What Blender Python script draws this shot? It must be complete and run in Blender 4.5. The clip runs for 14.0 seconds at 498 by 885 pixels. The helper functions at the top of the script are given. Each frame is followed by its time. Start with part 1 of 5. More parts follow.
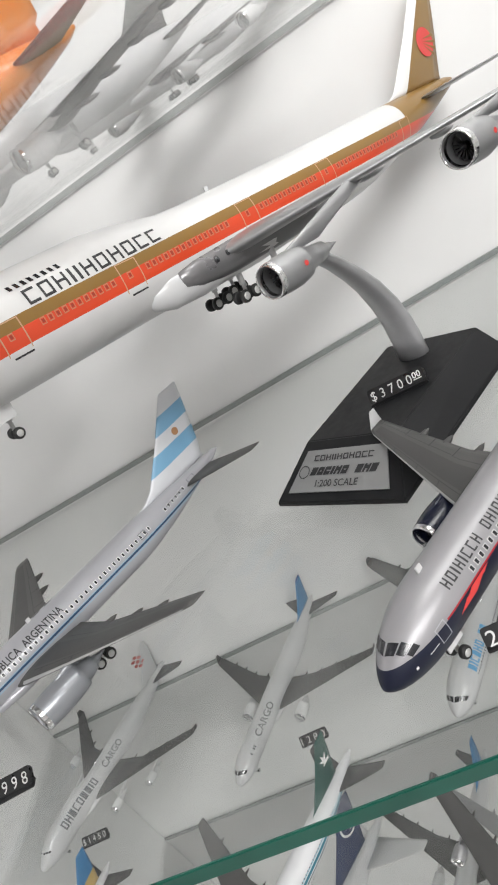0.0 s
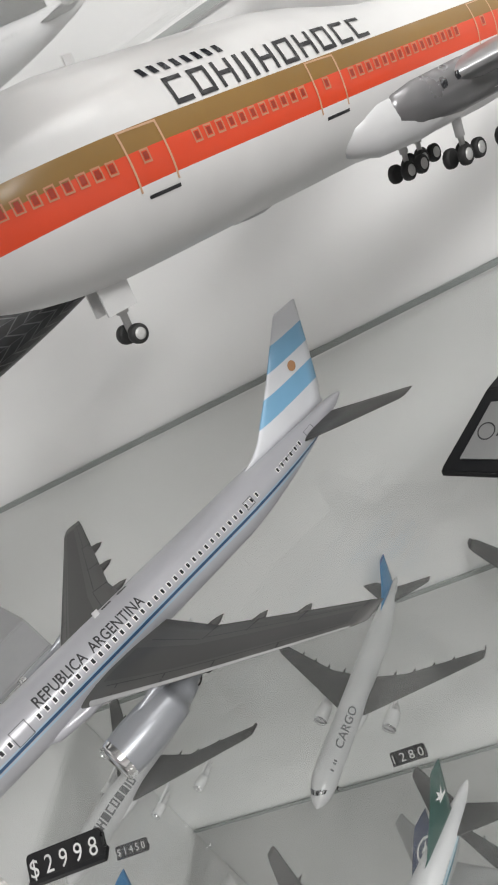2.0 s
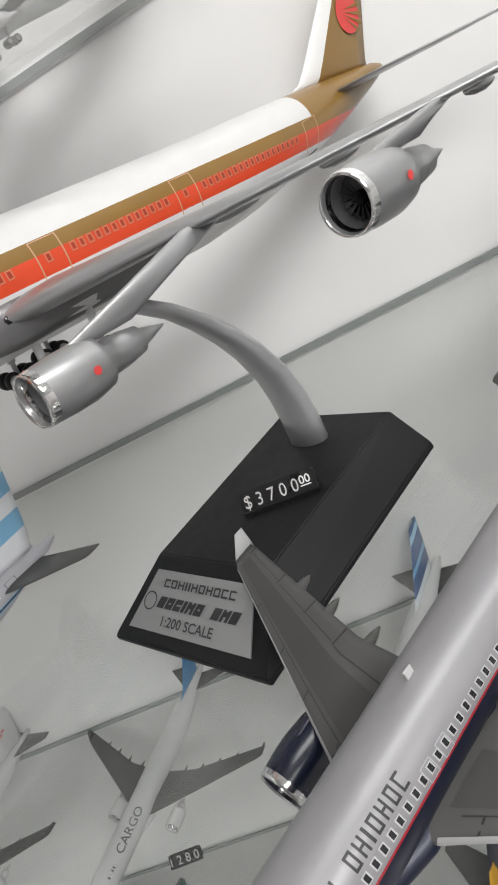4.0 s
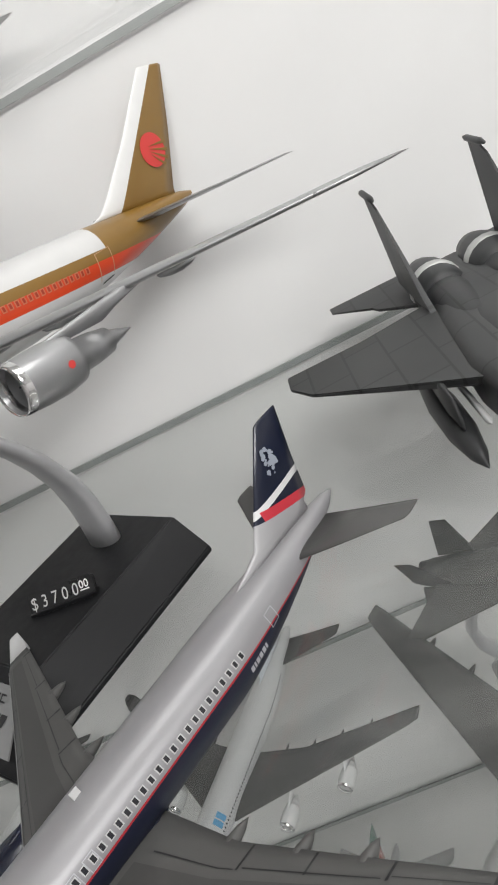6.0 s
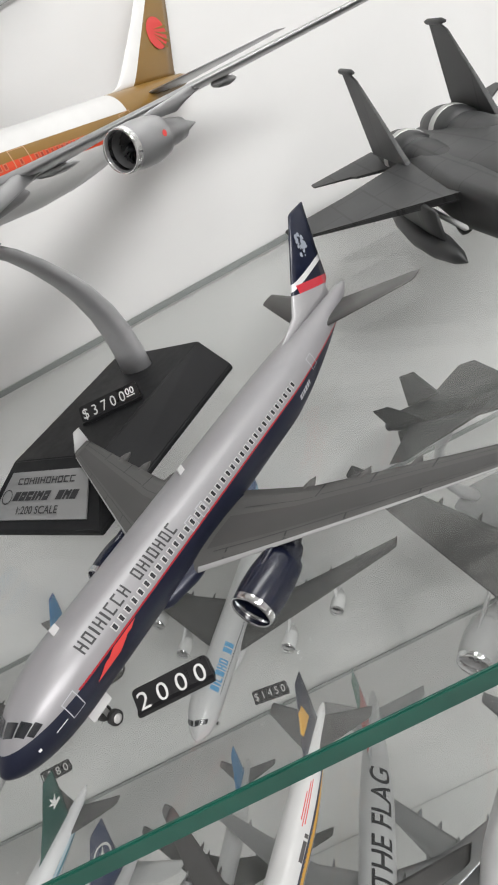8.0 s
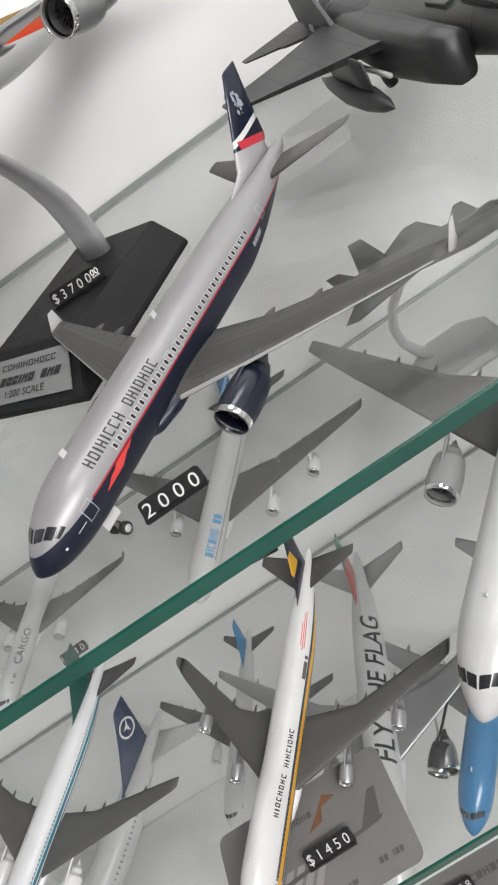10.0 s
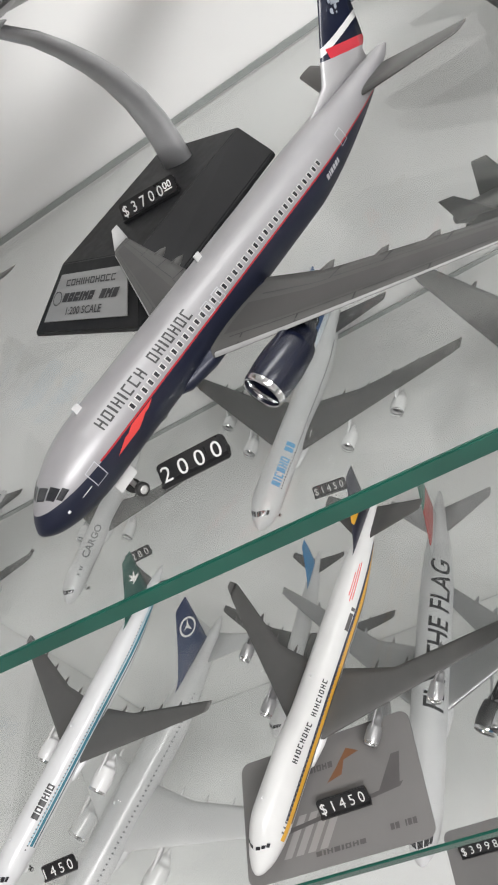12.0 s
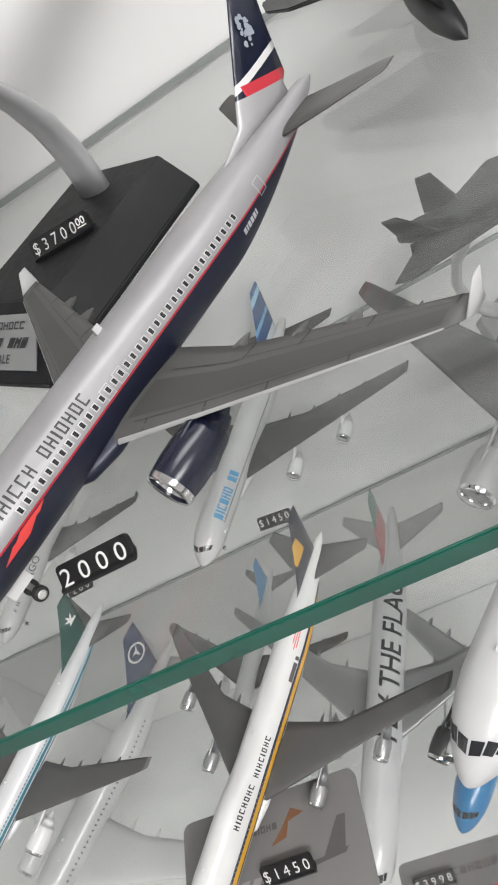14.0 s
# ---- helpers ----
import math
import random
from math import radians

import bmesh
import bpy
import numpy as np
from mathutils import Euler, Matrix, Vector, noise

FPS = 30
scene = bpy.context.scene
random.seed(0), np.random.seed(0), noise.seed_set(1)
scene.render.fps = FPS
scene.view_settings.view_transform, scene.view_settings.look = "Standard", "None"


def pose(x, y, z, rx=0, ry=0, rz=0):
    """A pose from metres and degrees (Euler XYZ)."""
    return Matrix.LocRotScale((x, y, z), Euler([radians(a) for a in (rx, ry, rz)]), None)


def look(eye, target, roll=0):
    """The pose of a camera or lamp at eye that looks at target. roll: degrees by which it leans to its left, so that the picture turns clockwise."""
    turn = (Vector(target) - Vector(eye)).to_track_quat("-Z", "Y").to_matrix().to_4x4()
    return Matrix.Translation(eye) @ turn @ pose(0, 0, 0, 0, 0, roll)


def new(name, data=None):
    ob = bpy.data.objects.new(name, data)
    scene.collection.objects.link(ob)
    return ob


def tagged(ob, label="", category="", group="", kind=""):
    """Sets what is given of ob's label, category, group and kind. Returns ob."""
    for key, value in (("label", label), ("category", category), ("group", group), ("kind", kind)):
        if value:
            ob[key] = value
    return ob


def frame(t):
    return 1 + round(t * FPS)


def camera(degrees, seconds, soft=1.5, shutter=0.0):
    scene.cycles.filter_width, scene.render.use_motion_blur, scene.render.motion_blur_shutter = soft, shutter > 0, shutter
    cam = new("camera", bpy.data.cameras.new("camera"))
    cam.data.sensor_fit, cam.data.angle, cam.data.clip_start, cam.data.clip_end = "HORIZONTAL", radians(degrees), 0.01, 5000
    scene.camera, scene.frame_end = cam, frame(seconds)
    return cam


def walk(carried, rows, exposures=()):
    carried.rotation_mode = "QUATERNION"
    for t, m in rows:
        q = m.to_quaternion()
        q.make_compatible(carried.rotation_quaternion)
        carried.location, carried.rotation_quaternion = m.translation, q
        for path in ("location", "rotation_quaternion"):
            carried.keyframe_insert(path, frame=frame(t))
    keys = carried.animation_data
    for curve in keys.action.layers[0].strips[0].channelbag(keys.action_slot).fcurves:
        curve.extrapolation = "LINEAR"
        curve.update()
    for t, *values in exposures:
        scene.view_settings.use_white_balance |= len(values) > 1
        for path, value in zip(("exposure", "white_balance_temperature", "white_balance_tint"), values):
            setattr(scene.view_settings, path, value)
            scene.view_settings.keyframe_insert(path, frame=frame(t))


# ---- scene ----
cam = camera(37.9, 14.0, soft=2.0)
PATH = [
    (0, (-0.048, -0.115, 0.162), (-0.617, 1.652, -0.581), -36.3),
    (0.5, (-0.087, -0.109, 0.166), (-0.724, 1.639, -0.567), -35.0),
    (1, (-0.124, -0.084, 0.155), (-0.797, 1.622, -0.643), -35.1),
    (1.5, (-0.139, -0.05, 0.152), (-0.796, 1.654, -0.663), -33.7),
    (2, (-0.123, -0.036, 0.148), (-0.755, 1.676, -0.67), -33.9),
    (2.5, (-0.095, -0.034, 0.147), (-0.671, 1.699, -0.669), -33.6),
    (3, (-0.072, -0.026, 0.144), (-0.642, 1.698, -0.695), -33.5),
    (3.5, (-0.049, -0.016, 0.145), (-0.589, 1.702, -0.726), -33.5),
    (4, (-0.017, -0.008, 0.146), (-0.497, 1.718, -0.743), -33.0),
    (4.2, (-0.01, -0.004, 0.147), (-0.496, 1.718, -0.746), -33.1),
    (6.3, (0.053, -0.027, 0.148), (-0.18, 1.747, -0.746), -28.2),
    (6.5, (0.048, -0.036, 0.15), (-0.121, 1.723, -0.785), -25.9),
    (6.6, (0.042, -0.04, 0.149), (-0.129, 1.719, -0.787), -26.0),
    (7, (0.016, -0.052, 0.132), (-0.193, 1.684, -0.839), -27.7),
    (7.2, (0.005, -0.061, 0.132), (-0.196, 1.675, -0.842), -28.0),
    (9.3, (-0.015, -0.108, 0.141), (-0.152, 1.525, -1.004), -36.9),
    (9.5, (-0.02, -0.111, 0.139), (-0.157, 1.498, -1.042), -37.3),
    (10, (-0.018, -0.125, 0.129), (-0.215, 1.478, -1.051), -38.5),
    (10.5, (-0.022, -0.119, 0.128), (-0.295, 1.454, -1.077), -38.4),
    (11, (-0.01, -0.118, 0.121), (-0.383, 1.448, -1.066), -38.7),
    (11.5, (0.005, -0.114, 0.119), (-0.581, 1.406, -1.041), -40.5),
    (12, (0.011, -0.099, 0.119), (-0.607, 1.372, -1.086), -41.2),
    (12.5, (0.036, -0.089, 0.137), (-0.478, 1.422, -1.068), -39.2),
    (13, (0.034, -0.077, 0.129), (-0.589, 1.43, -1.03), -43.1),
    (13.5, (0.03, -0.074, 0.12), (-0.578, 1.394, -1.094), -42.2),
    (14, (0.029, -0.065, 0.116), (-0.528, 1.361, -1.171), -41.5),
]
walk(cam, [(t, look(eye, target, roll)) for t, eye, target, roll in PATH],
     [(0, -0.1), (2.5, -0.2), (4.2, -0.3), (6.5, -0.45), (7.2, -0.36), (9.3, -0.2), (11.5, -0.07), (14, -0.05)])

# ---- world and light ----
world = bpy.data.worlds.new("shop_air")
scene.world = world
world.use_nodes = True
world.node_tree.nodes["Background"].inputs[0].default_value = (0.93, 0.97, 1.0, 1)
world.node_tree.nodes["Background"].inputs[1].default_value = 0.2


def area_lamp(name, eye, target, sx, sy, watts, color):
    data = bpy.data.lights.new(name, "AREA")
    data.shape, data.size, data.size_y, data.energy, data.color = "RECTANGLE", sx, sy, watts, color
    ob = new(name, data)
    ob.matrix_world = look(eye, target)
    return ob


CEIL = 1.25
area_lamp("ceiling_lamp", (0.75, -1.0, CEIL - 0.03), (0.65, -0.6, 0), 1.5, 0.8, 88.0, (1, 0.985, 0.98))
area_lamp("cabinet_lamp", (0.27, 0.12, 0.62), (0.24, 0.2, 0), 0.42, 0.16, 2.8, (1, 0.985, 0.98))

# ---- materials ----


def mat(name, color, rough=0.5, metal=0.0, grain=0.0, scale=200.0, bump=0.0, coat=0.0, shine=0.5):
    m = bpy.data.materials.new(name)
    m.use_nodes = True
    nt = m.node_tree
    b = nt.nodes["Principled BSDF"]
    b.inputs["Base Color"].default_value = (*color, 1)
    b.inputs["Roughness"].default_value = rough
    b.inputs["Metallic"].default_value = metal
    b.inputs["Coat Weight"].default_value = coat
    b.inputs["Specular IOR Level"].default_value = shine
    b.inputs["Coat Roughness"].default_value = 0.15
    tc = nt.nodes.new("ShaderNodeTexCoord")
    if grain or bump:
        n = nt.nodes.new("ShaderNodeTexNoise")
        n.inputs["Scale"].default_value = scale
        n.inputs["Detail"].default_value = 4
        nt.links.new(tc.outputs["Object"], n.inputs["Vector"])
        n2 = nt.nodes.new("ShaderNodeTexNoise")
        n2.inputs["Scale"].default_value = scale * 0.12
        nt.links.new(tc.outputs["Object"], n2.inputs["Vector"])
        add = nt.nodes.new("ShaderNodeMath")
        add.operation = "ADD"
        nt.links.new(n.outputs[0], add.inputs[0])
        nt.links.new(n2.outputs[0], add.inputs[1])
        mr = nt.nodes.new("ShaderNodeMapRange")
        mr.inputs[1].default_value, mr.inputs[2].default_value = 0.6, 1.4
        mr.inputs[3].default_value, mr.inputs[4].default_value = 1 - grain, 1 + grain
        nt.links.new(add.outputs[0], mr.inputs[0])
        mx = nt.nodes.new("ShaderNodeVectorMath")
        mx.operation = "SCALE"
        mx.inputs[0].default_value = color
        nt.links.new(mr.outputs[0], mx.inputs["Scale"])
        nt.links.new(mx.outputs[0], b.inputs["Base Color"])
        rr = nt.nodes.new("ShaderNodeMapRange")
        rr.inputs[1].default_value, rr.inputs[2].default_value = 0.6, 1.4
        rr.inputs[3].default_value, rr.inputs[4].default_value = rough * 0.85, min(1, rough * 1.2)
        nt.links.new(add.outputs[0], rr.inputs[0])
        nt.links.new(rr.outputs[0], b.inputs["Roughness"])
        if bump:
            bp = nt.nodes.new("ShaderNodeBump")
            bp.inputs["Strength"].default_value = bump
            bp.inputs["Distance"].default_value = 0.0005
            nt.links.new(n.outputs[0], bp.inputs["Height"])
            nt.links.new(bp.outputs[0], b.inputs["Normal"])
    return m


def livery(name, base, bands, rough=0.3, metal=0.0, coat=0.3):
    """Paint with stripes: each band is (colour, z low, z high, x low, x high, slope, x bend, curve), in the model's own metres:
    the stripe's height rises by slope * x, and by curve * (x bend - x)^2 ahead of the bend."""
    m = mat(name, base, rough, metal, coat=coat)
    nt = m.node_tree
    b = nt.nodes["Principled BSDF"]
    tc = nt.nodes.new("ShaderNodeTexCoord")
    sep = nt.nodes.new("ShaderNodeSeparateXYZ")
    nt.links.new(tc.outputs["Object"], sep.inputs[0])

    def op(kind, a, c):
        n = nt.nodes.new("ShaderNodeMath")
        n.operation = kind
        for k, v in enumerate((a, c)):
            if isinstance(v, (int, float)):
                n.inputs[k].default_value = v
            else:
                nt.links.new(v, n.inputs[k])
        return n.outputs[0]

    speck = nt.nodes.new("ShaderNodeTexNoise")
    speck.inputs["Scale"].default_value = 90
    nt.links.new(tc.outputs["Object"], speck.inputs["Vector"])
    worn = nt.nodes.new("ShaderNodeMapRange")
    worn.inputs[3].default_value, worn.inputs[4].default_value = 0.93, 1.05
    nt.links.new(speck.outputs[0], worn.inputs[0])
    rgb = nt.nodes.new("ShaderNodeRGB")
    rgb.outputs[0].default_value = (*base, 1)
    last = rgb.outputs[0]
    for col, z0, z1, x0, x1, slope, bend, curve in bands:
        ahead = op("MAXIMUM", op("SUBTRACT", bend, sep.outputs[0]), 0)
        zz = op("SUBTRACT", op("SUBTRACT", sep.outputs[2], op("MULTIPLY", sep.outputs[0], slope)), op("MULTIPLY", op("MULTIPLY", ahead, ahead), curve))
        mask = op("MULTIPLY", op("MULTIPLY", op("GREATER_THAN", zz, z0), op("LESS_THAN", zz, z1)), op("MULTIPLY", op("GREATER_THAN", sep.outputs[0], x0), op("LESS_THAN", sep.outputs[0], x1)))
        mx = nt.nodes.new("ShaderNodeMixRGB")
        nt.links.new(mask, mx.inputs[0])
        nt.links.new(last, mx.inputs[1])
        mx.inputs[2].default_value = (*col, 1)
        last = mx.outputs[0]
    sc = nt.nodes.new("ShaderNodeVectorMath")
    sc.operation = "SCALE"
    nt.links.new(last, sc.inputs[0])
    nt.links.new(worn.outputs[0], sc.inputs["Scale"])
    nt.links.new(sc.outputs[0], b.inputs["Base Color"])
    return m


def glass_mat(name, tint, haze, haze_color):
    m = bpy.data.materials.new(name)
    m.use_nodes = True
    nt = m.node_tree
    nt.nodes.clear()
    out = nt.nodes.new("ShaderNodeOutputMaterial")
    tr = nt.nodes.new("ShaderNodeBsdfTransparent")
    tr.inputs[0].default_value = (*tint, 1)
    gl = nt.nodes.new("ShaderNodeBsdfGlossy")
    gl.inputs["Roughness"].default_value = 0.03
    df = nt.nodes.new("ShaderNodeBsdfDiffuse")
    df.inputs[0].default_value = (*haze_color, 1)
    lw = nt.nodes.new("ShaderNodeLayerWeight")
    lw.inputs[0].default_value = 0.5
    pw = nt.nodes.new("ShaderNodeMath")
    pw.operation = "POWER"
    pw.inputs[1].default_value = 4.0
    nt.links.new(lw.outputs["Facing"], pw.inputs[0])
    fr = nt.nodes.new("ShaderNodeMapRange")
    fr.inputs[3].default_value, fr.inputs[4].default_value = 0.04, 0.4
    nt.links.new(pw.outputs[0], fr.inputs[0])
    tc = nt.nodes.new("ShaderNodeTexCoord")
    ns = nt.nodes.new("ShaderNodeTexNoise")
    ns.inputs["Scale"].default_value = 14
    ns.inputs["Detail"].default_value = 6
    nt.links.new(tc.outputs["Object"], ns.inputs["Vector"])
    mr = nt.nodes.new("ShaderNodeMapRange")
    mr.inputs[3].default_value, mr.inputs[4].default_value = haze * 0.6, haze * 1.4
    nt.links.new(ns.outputs[0], mr.inputs[0])
    m1 = nt.nodes.new("ShaderNodeMixShader")
    nt.links.new(mr.outputs[0], m1.inputs[0])
    nt.links.new(tr.outputs[0], m1.inputs[1])
    nt.links.new(df.outputs[0], m1.inputs[2])
    m2 = nt.nodes.new("ShaderNodeMixShader")
    nt.links.new(fr.outputs[0], m2.inputs[0])
    nt.links.new(m1.outputs[0], m2.inputs[1])
    nt.links.new(gl.outputs[0], m2.inputs[2])
    nt.links.new(m2.outputs[0], out.inputs[0])
    return m


WHITE_WALL = mat("white_laminate", (0.85, 0.845, 0.84), 0.38, grain=0.025, scale=25, bump=0.02)
ROOM_WALL = mat("room_paint", (0.8, 0.79, 0.785), 0.7, grain=0.04, scale=5)
ROOM_FLOOR = mat("room_floor", (0.32, 0.31, 0.3), 0.5, grain=0.1, scale=8)
GLASS = glass_mat("shelf_glass", (0.964, 0.971, 0.966), 0.019, (0.78, 0.79, 0.785))
GLASS_EDGE = mat("green_glass_edge", (0.012, 0.085, 0.062), 0.15, grain=0.25, scale=60, coat=0.5)
SEAL = mat("grey_seal", (0.24, 0.26, 0.25), 0.5, grain=0.15, scale=80)
DARK = mat("dark_glazing", (0.015, 0.016, 0.02), 0.2, coat=0.4)
BLACK_INK = mat("black_print", (0.02, 0.02, 0.022), 0.45)
GREY_INK = mat("grey_print", (0.13, 0.13, 0.135), 0.45)
WHITE_INK = mat("white_print", (0.85, 0.85, 0.84), 0.45)
RED_INK = mat("red_print", (0.62, 0.05, 0.045), 0.4)
BLUE_INK = mat("blue_print", (0.10, 0.32, 0.55), 0.4)
GREY_WING = mat("grey_wing_paint", (0.08, 0.079, 0.077), 0.42, grain=0.1, scale=120, shine=0.35)
GREY_WING2 = mat("darker_grey_wing_panel", (0.058, 0.057, 0.056), 0.42, grain=0.1, scale=120, shine=0.35)
SILVER = mat("silver_paint", (0.36, 0.36, 0.365), 0.32, 0.7, grain=0.05, scale=150)
CHROME = mat("chrome_lip", (0.75, 0.75, 0.75), 0.14, 1.0)
RUBBER = mat("black_rubber", (0.018, 0.018, 0.018), 0.6, grain=0.2, scale=400)
HUB = mat("grey_wheel_hub", (0.5, 0.5, 0.49), 0.4, 0.3)
TAG_BLACK = mat("black_tag_plastic", (0.012, 0.012, 0.013), 0.3, grain=0.2, scale=300)
STAND_BLACK = mat("charcoal_stand", (0.0085, 0.0087, 0.0098), 0.5, grain=0.12, scale=250, bump=0.03, shine=0.28)
STAND_GREY = mat("grey_stand", (0.23, 0.23, 0.235), 0.4, grain=0.06, scale=200)
ALU = mat("brushed_aluminium", (0.46, 0.46, 0.47), 0.34, 0.5, grain=0.05, scale=300)
PLATE = mat("silver_nameplate", (0.27, 0.27, 0.27), 0.45, 0.3, grain=0.05, scale=300)
FIGHTER = mat("fighter_grey", (0.038, 0.039, 0.040), 0.48, grain=0.22, scale=45, bump=0.03)
FIGHTER_D = mat("fighter_dark_grey", (0.03, 0.031, 0.032), 0.45, grain=0.25, scale=60)
GREEN_GREY = mat("green_grey_fighter", (0.055, 0.058, 0.054), 0.5, grain=0.08, scale=60)
SATIN_WHITE = mat("satin_white", (0.58, 0.58, 0.58), 0.3, grain=0.03, scale=60, coat=0.3)
CARD = mat("printed_card", (0.165, 0.16, 0.157), 0.4, grain=0.1, scale=30)
CARD_DARK = mat("card_print_dark", (0.09, 0.085, 0.085), 0.4)
CARD_BROWN = mat("card_print_brown", (0.17, 0.08, 0.04), 0.4)
FAN = mat("dark_fan", (0.06, 0.06, 0.062), 0.4, 0.5)
SLAT = mat("pale_slat_edge", (0.42, 0.42, 0.42), 0.3, 0.3)


def panelled(m, size, dark):
    """Fine dark seams of riveted panels over a plain paint."""
    nt = m.node_tree
    b = nt.nodes["Principled BSDF"]
    tc = nt.nodes.new("ShaderNodeTexCoord")
    br = nt.nodes.new("ShaderNodeTexBrick")
    br.inputs["Scale"].default_value = size
    br.inputs["Mortar Size"].default_value = 0.008
    br.inputs["Color1"].default_value = (1, 1, 1, 1)
    br.inputs["Color2"].default_value = (0.84, 0.84, 0.84, 1)
    br.inputs["Mortar"].default_value = (dark, dark, dark, 1)
    nt.links.new(tc.outputs["Object"], br.inputs["Vector"])
    mx = nt.nodes.new("ShaderNodeMixRGB")
    mx.blend_type = "MULTIPLY"
    mx.inputs[0].default_value = 1
    nt.links.new(b.inputs["Base Color"].links[0].from_socket, mx.inputs[1])
    nt.links.new(br.outputs["Color"], mx.inputs[2])
    nt.links.new(mx.outputs[0], b.inputs["Base Color"])


panelled(FIGHTER, 16, 0.45)
panelled(GREEN_GREY, 20, 0.5)
GOLD = (0.22, 0.12, 0.022)

# ---- mesh helpers ----


def make(name, verts, faces, material, parent=None, label="", smooth=False):
    me = bpy.data.meshes.new(name)
    me.from_pydata([tuple(v) for v in verts], [], faces)
    me.materials.append(material)
    if smooth:
        me.polygons.foreach_set("use_smooth", [True] * len(me.polygons))
    me.update()
    ob = new(name, me)
    ob.parent = parent
    if label:
        ob["label"] = label
    return ob


def part(name, bm, material, parent=None, label="", smooth=False):
    me = bpy.data.meshes.new(name)
    bmesh.ops.recalc_face_normals(bm, faces=bm.faces)
    bm.to_mesh(me)
    bm.free()
    me.materials.append(material)
    if smooth:
        me.polygons.foreach_set("use_smooth", [True] * len(me.polygons))
    ob = new(name, me)
    ob.parent = parent
    if label:
        ob["label"] = label
    return ob


def empty(name, m, label, category, group=""):
    ob = new(name)
    ob.empty_display_size = 0.01
    ob.matrix_world = m
    return tagged(ob, label, category, group)


def loft(rings, caps=True):
    """Faces that join rings of equally many points."""
    n = len(rings[0])
    verts = [p for r in rings for p in r]
    faces = [(i * n + k, i * n + (k + 1) % n, (i + 1) * n + (k + 1) % n, (i + 1) * n + k) for i in range(len(rings) - 1) for k in range(n)]
    if caps:
        faces += [tuple(range(n))[::-1], tuple((len(rings) - 1) * n + k for k in range(n))]
    return verts, faces


def box_bm(x0, x1, y0, y1, z0, z1, bevel=0.0):
    bm = bmesh.new()
    bmesh.ops.create_cube(bm, size=1, matrix=Matrix.Translation(((x0 + x1) / 2, (y0 + y1) / 2, (z0 + z1) / 2)) @ Matrix.Diagonal((x1 - x0, y1 - y0, z1 - z0, 1)))
    if bevel:
        bmesh.ops.bevel(bm, geom=bm.edges[:], offset=bevel, segments=2, affect="EDGES")
    return bm


def prism_bm(outline, z0, z1, inset=0.0, bevel=0.0):
    """An upright prism over a flat outline."""
    bm = bmesh.new()
    low = [bm.verts.new((x, y, z0)) for x, y in outline]
    top = [bm.verts.new((x, y, z1)) for x, y in outline]
    n = len(outline)
    bm.faces.new(low[::-1])
    bm.faces.new(top)
    for k in range(n):
        bm.faces.new((low[k], low[(k + 1) % n], top[(k + 1) % n], top[k]))
    if bevel:
        bmesh.ops.bevel(bm, geom=bm.edges[:], offset=bevel, segments=2, affect="EDGES")
    return bm


def lathe(profile, axis="x", centre=(0, 0, 0), n=24):
    """Rings round the x, y or z axis through centre; profile of (along, radius)."""
    rings = []
    for a, r in profile:
        ring = []
        for k in range(n):
            c, s = r * math.cos(2 * math.pi * k / n), r * math.sin(2 * math.pi * k / n)
            p = {"x": (a, c, s), "y": (c, a, s), "z": (c, s, a)}[axis]
            ring.append(tuple(p[i] + centre[i] for i in range(3)))
        rings.append(ring)
    return rings


def text_points(body, size, bold=0.012):
    """Flat triangles of the built-in font: points and faces, starting at the origin."""
    cu = bpy.data.curves.new("lettering", "FONT")
    cu.body, cu.size, cu.resolution_u, cu.offset = body, size, 3, bold
    ob = new("lettering", cu)
    bpy.context.view_layer.update()
    me = ob.to_mesh()
    pts = [tuple(v.co) for v in me.vertices]
    faces = [tuple(p.vertices) for p in me.polygons]
    ob.to_mesh_clear()
    bpy.data.objects.remove(ob)
    bpy.data.curves.remove(cu)
    return pts, faces


def pieces(name, verts, faces, material, parent, label=""):
    """One part for each connected piece of a print."""
    root = list(range(len(verts)))

    def top(a):
        while root[a] != a:
            root[a] = root[root[a]]
            a = root[a]
        return a
    for fc in faces:
        for a in fc[1:]:
            root[top(a)] = top(fc[0])
    sets = {}
    for fc in faces:
        sets.setdefault(top(fc[0]), []).append(fc)
    for group in sets.values():
        used = sorted({a for fc in group for a in fc})
        at = {a: k for k, a in enumerate(used)}
        make(name, [verts[a] for a in used], [tuple(at[a] for a in fc) for fc in group], material, parent, label)


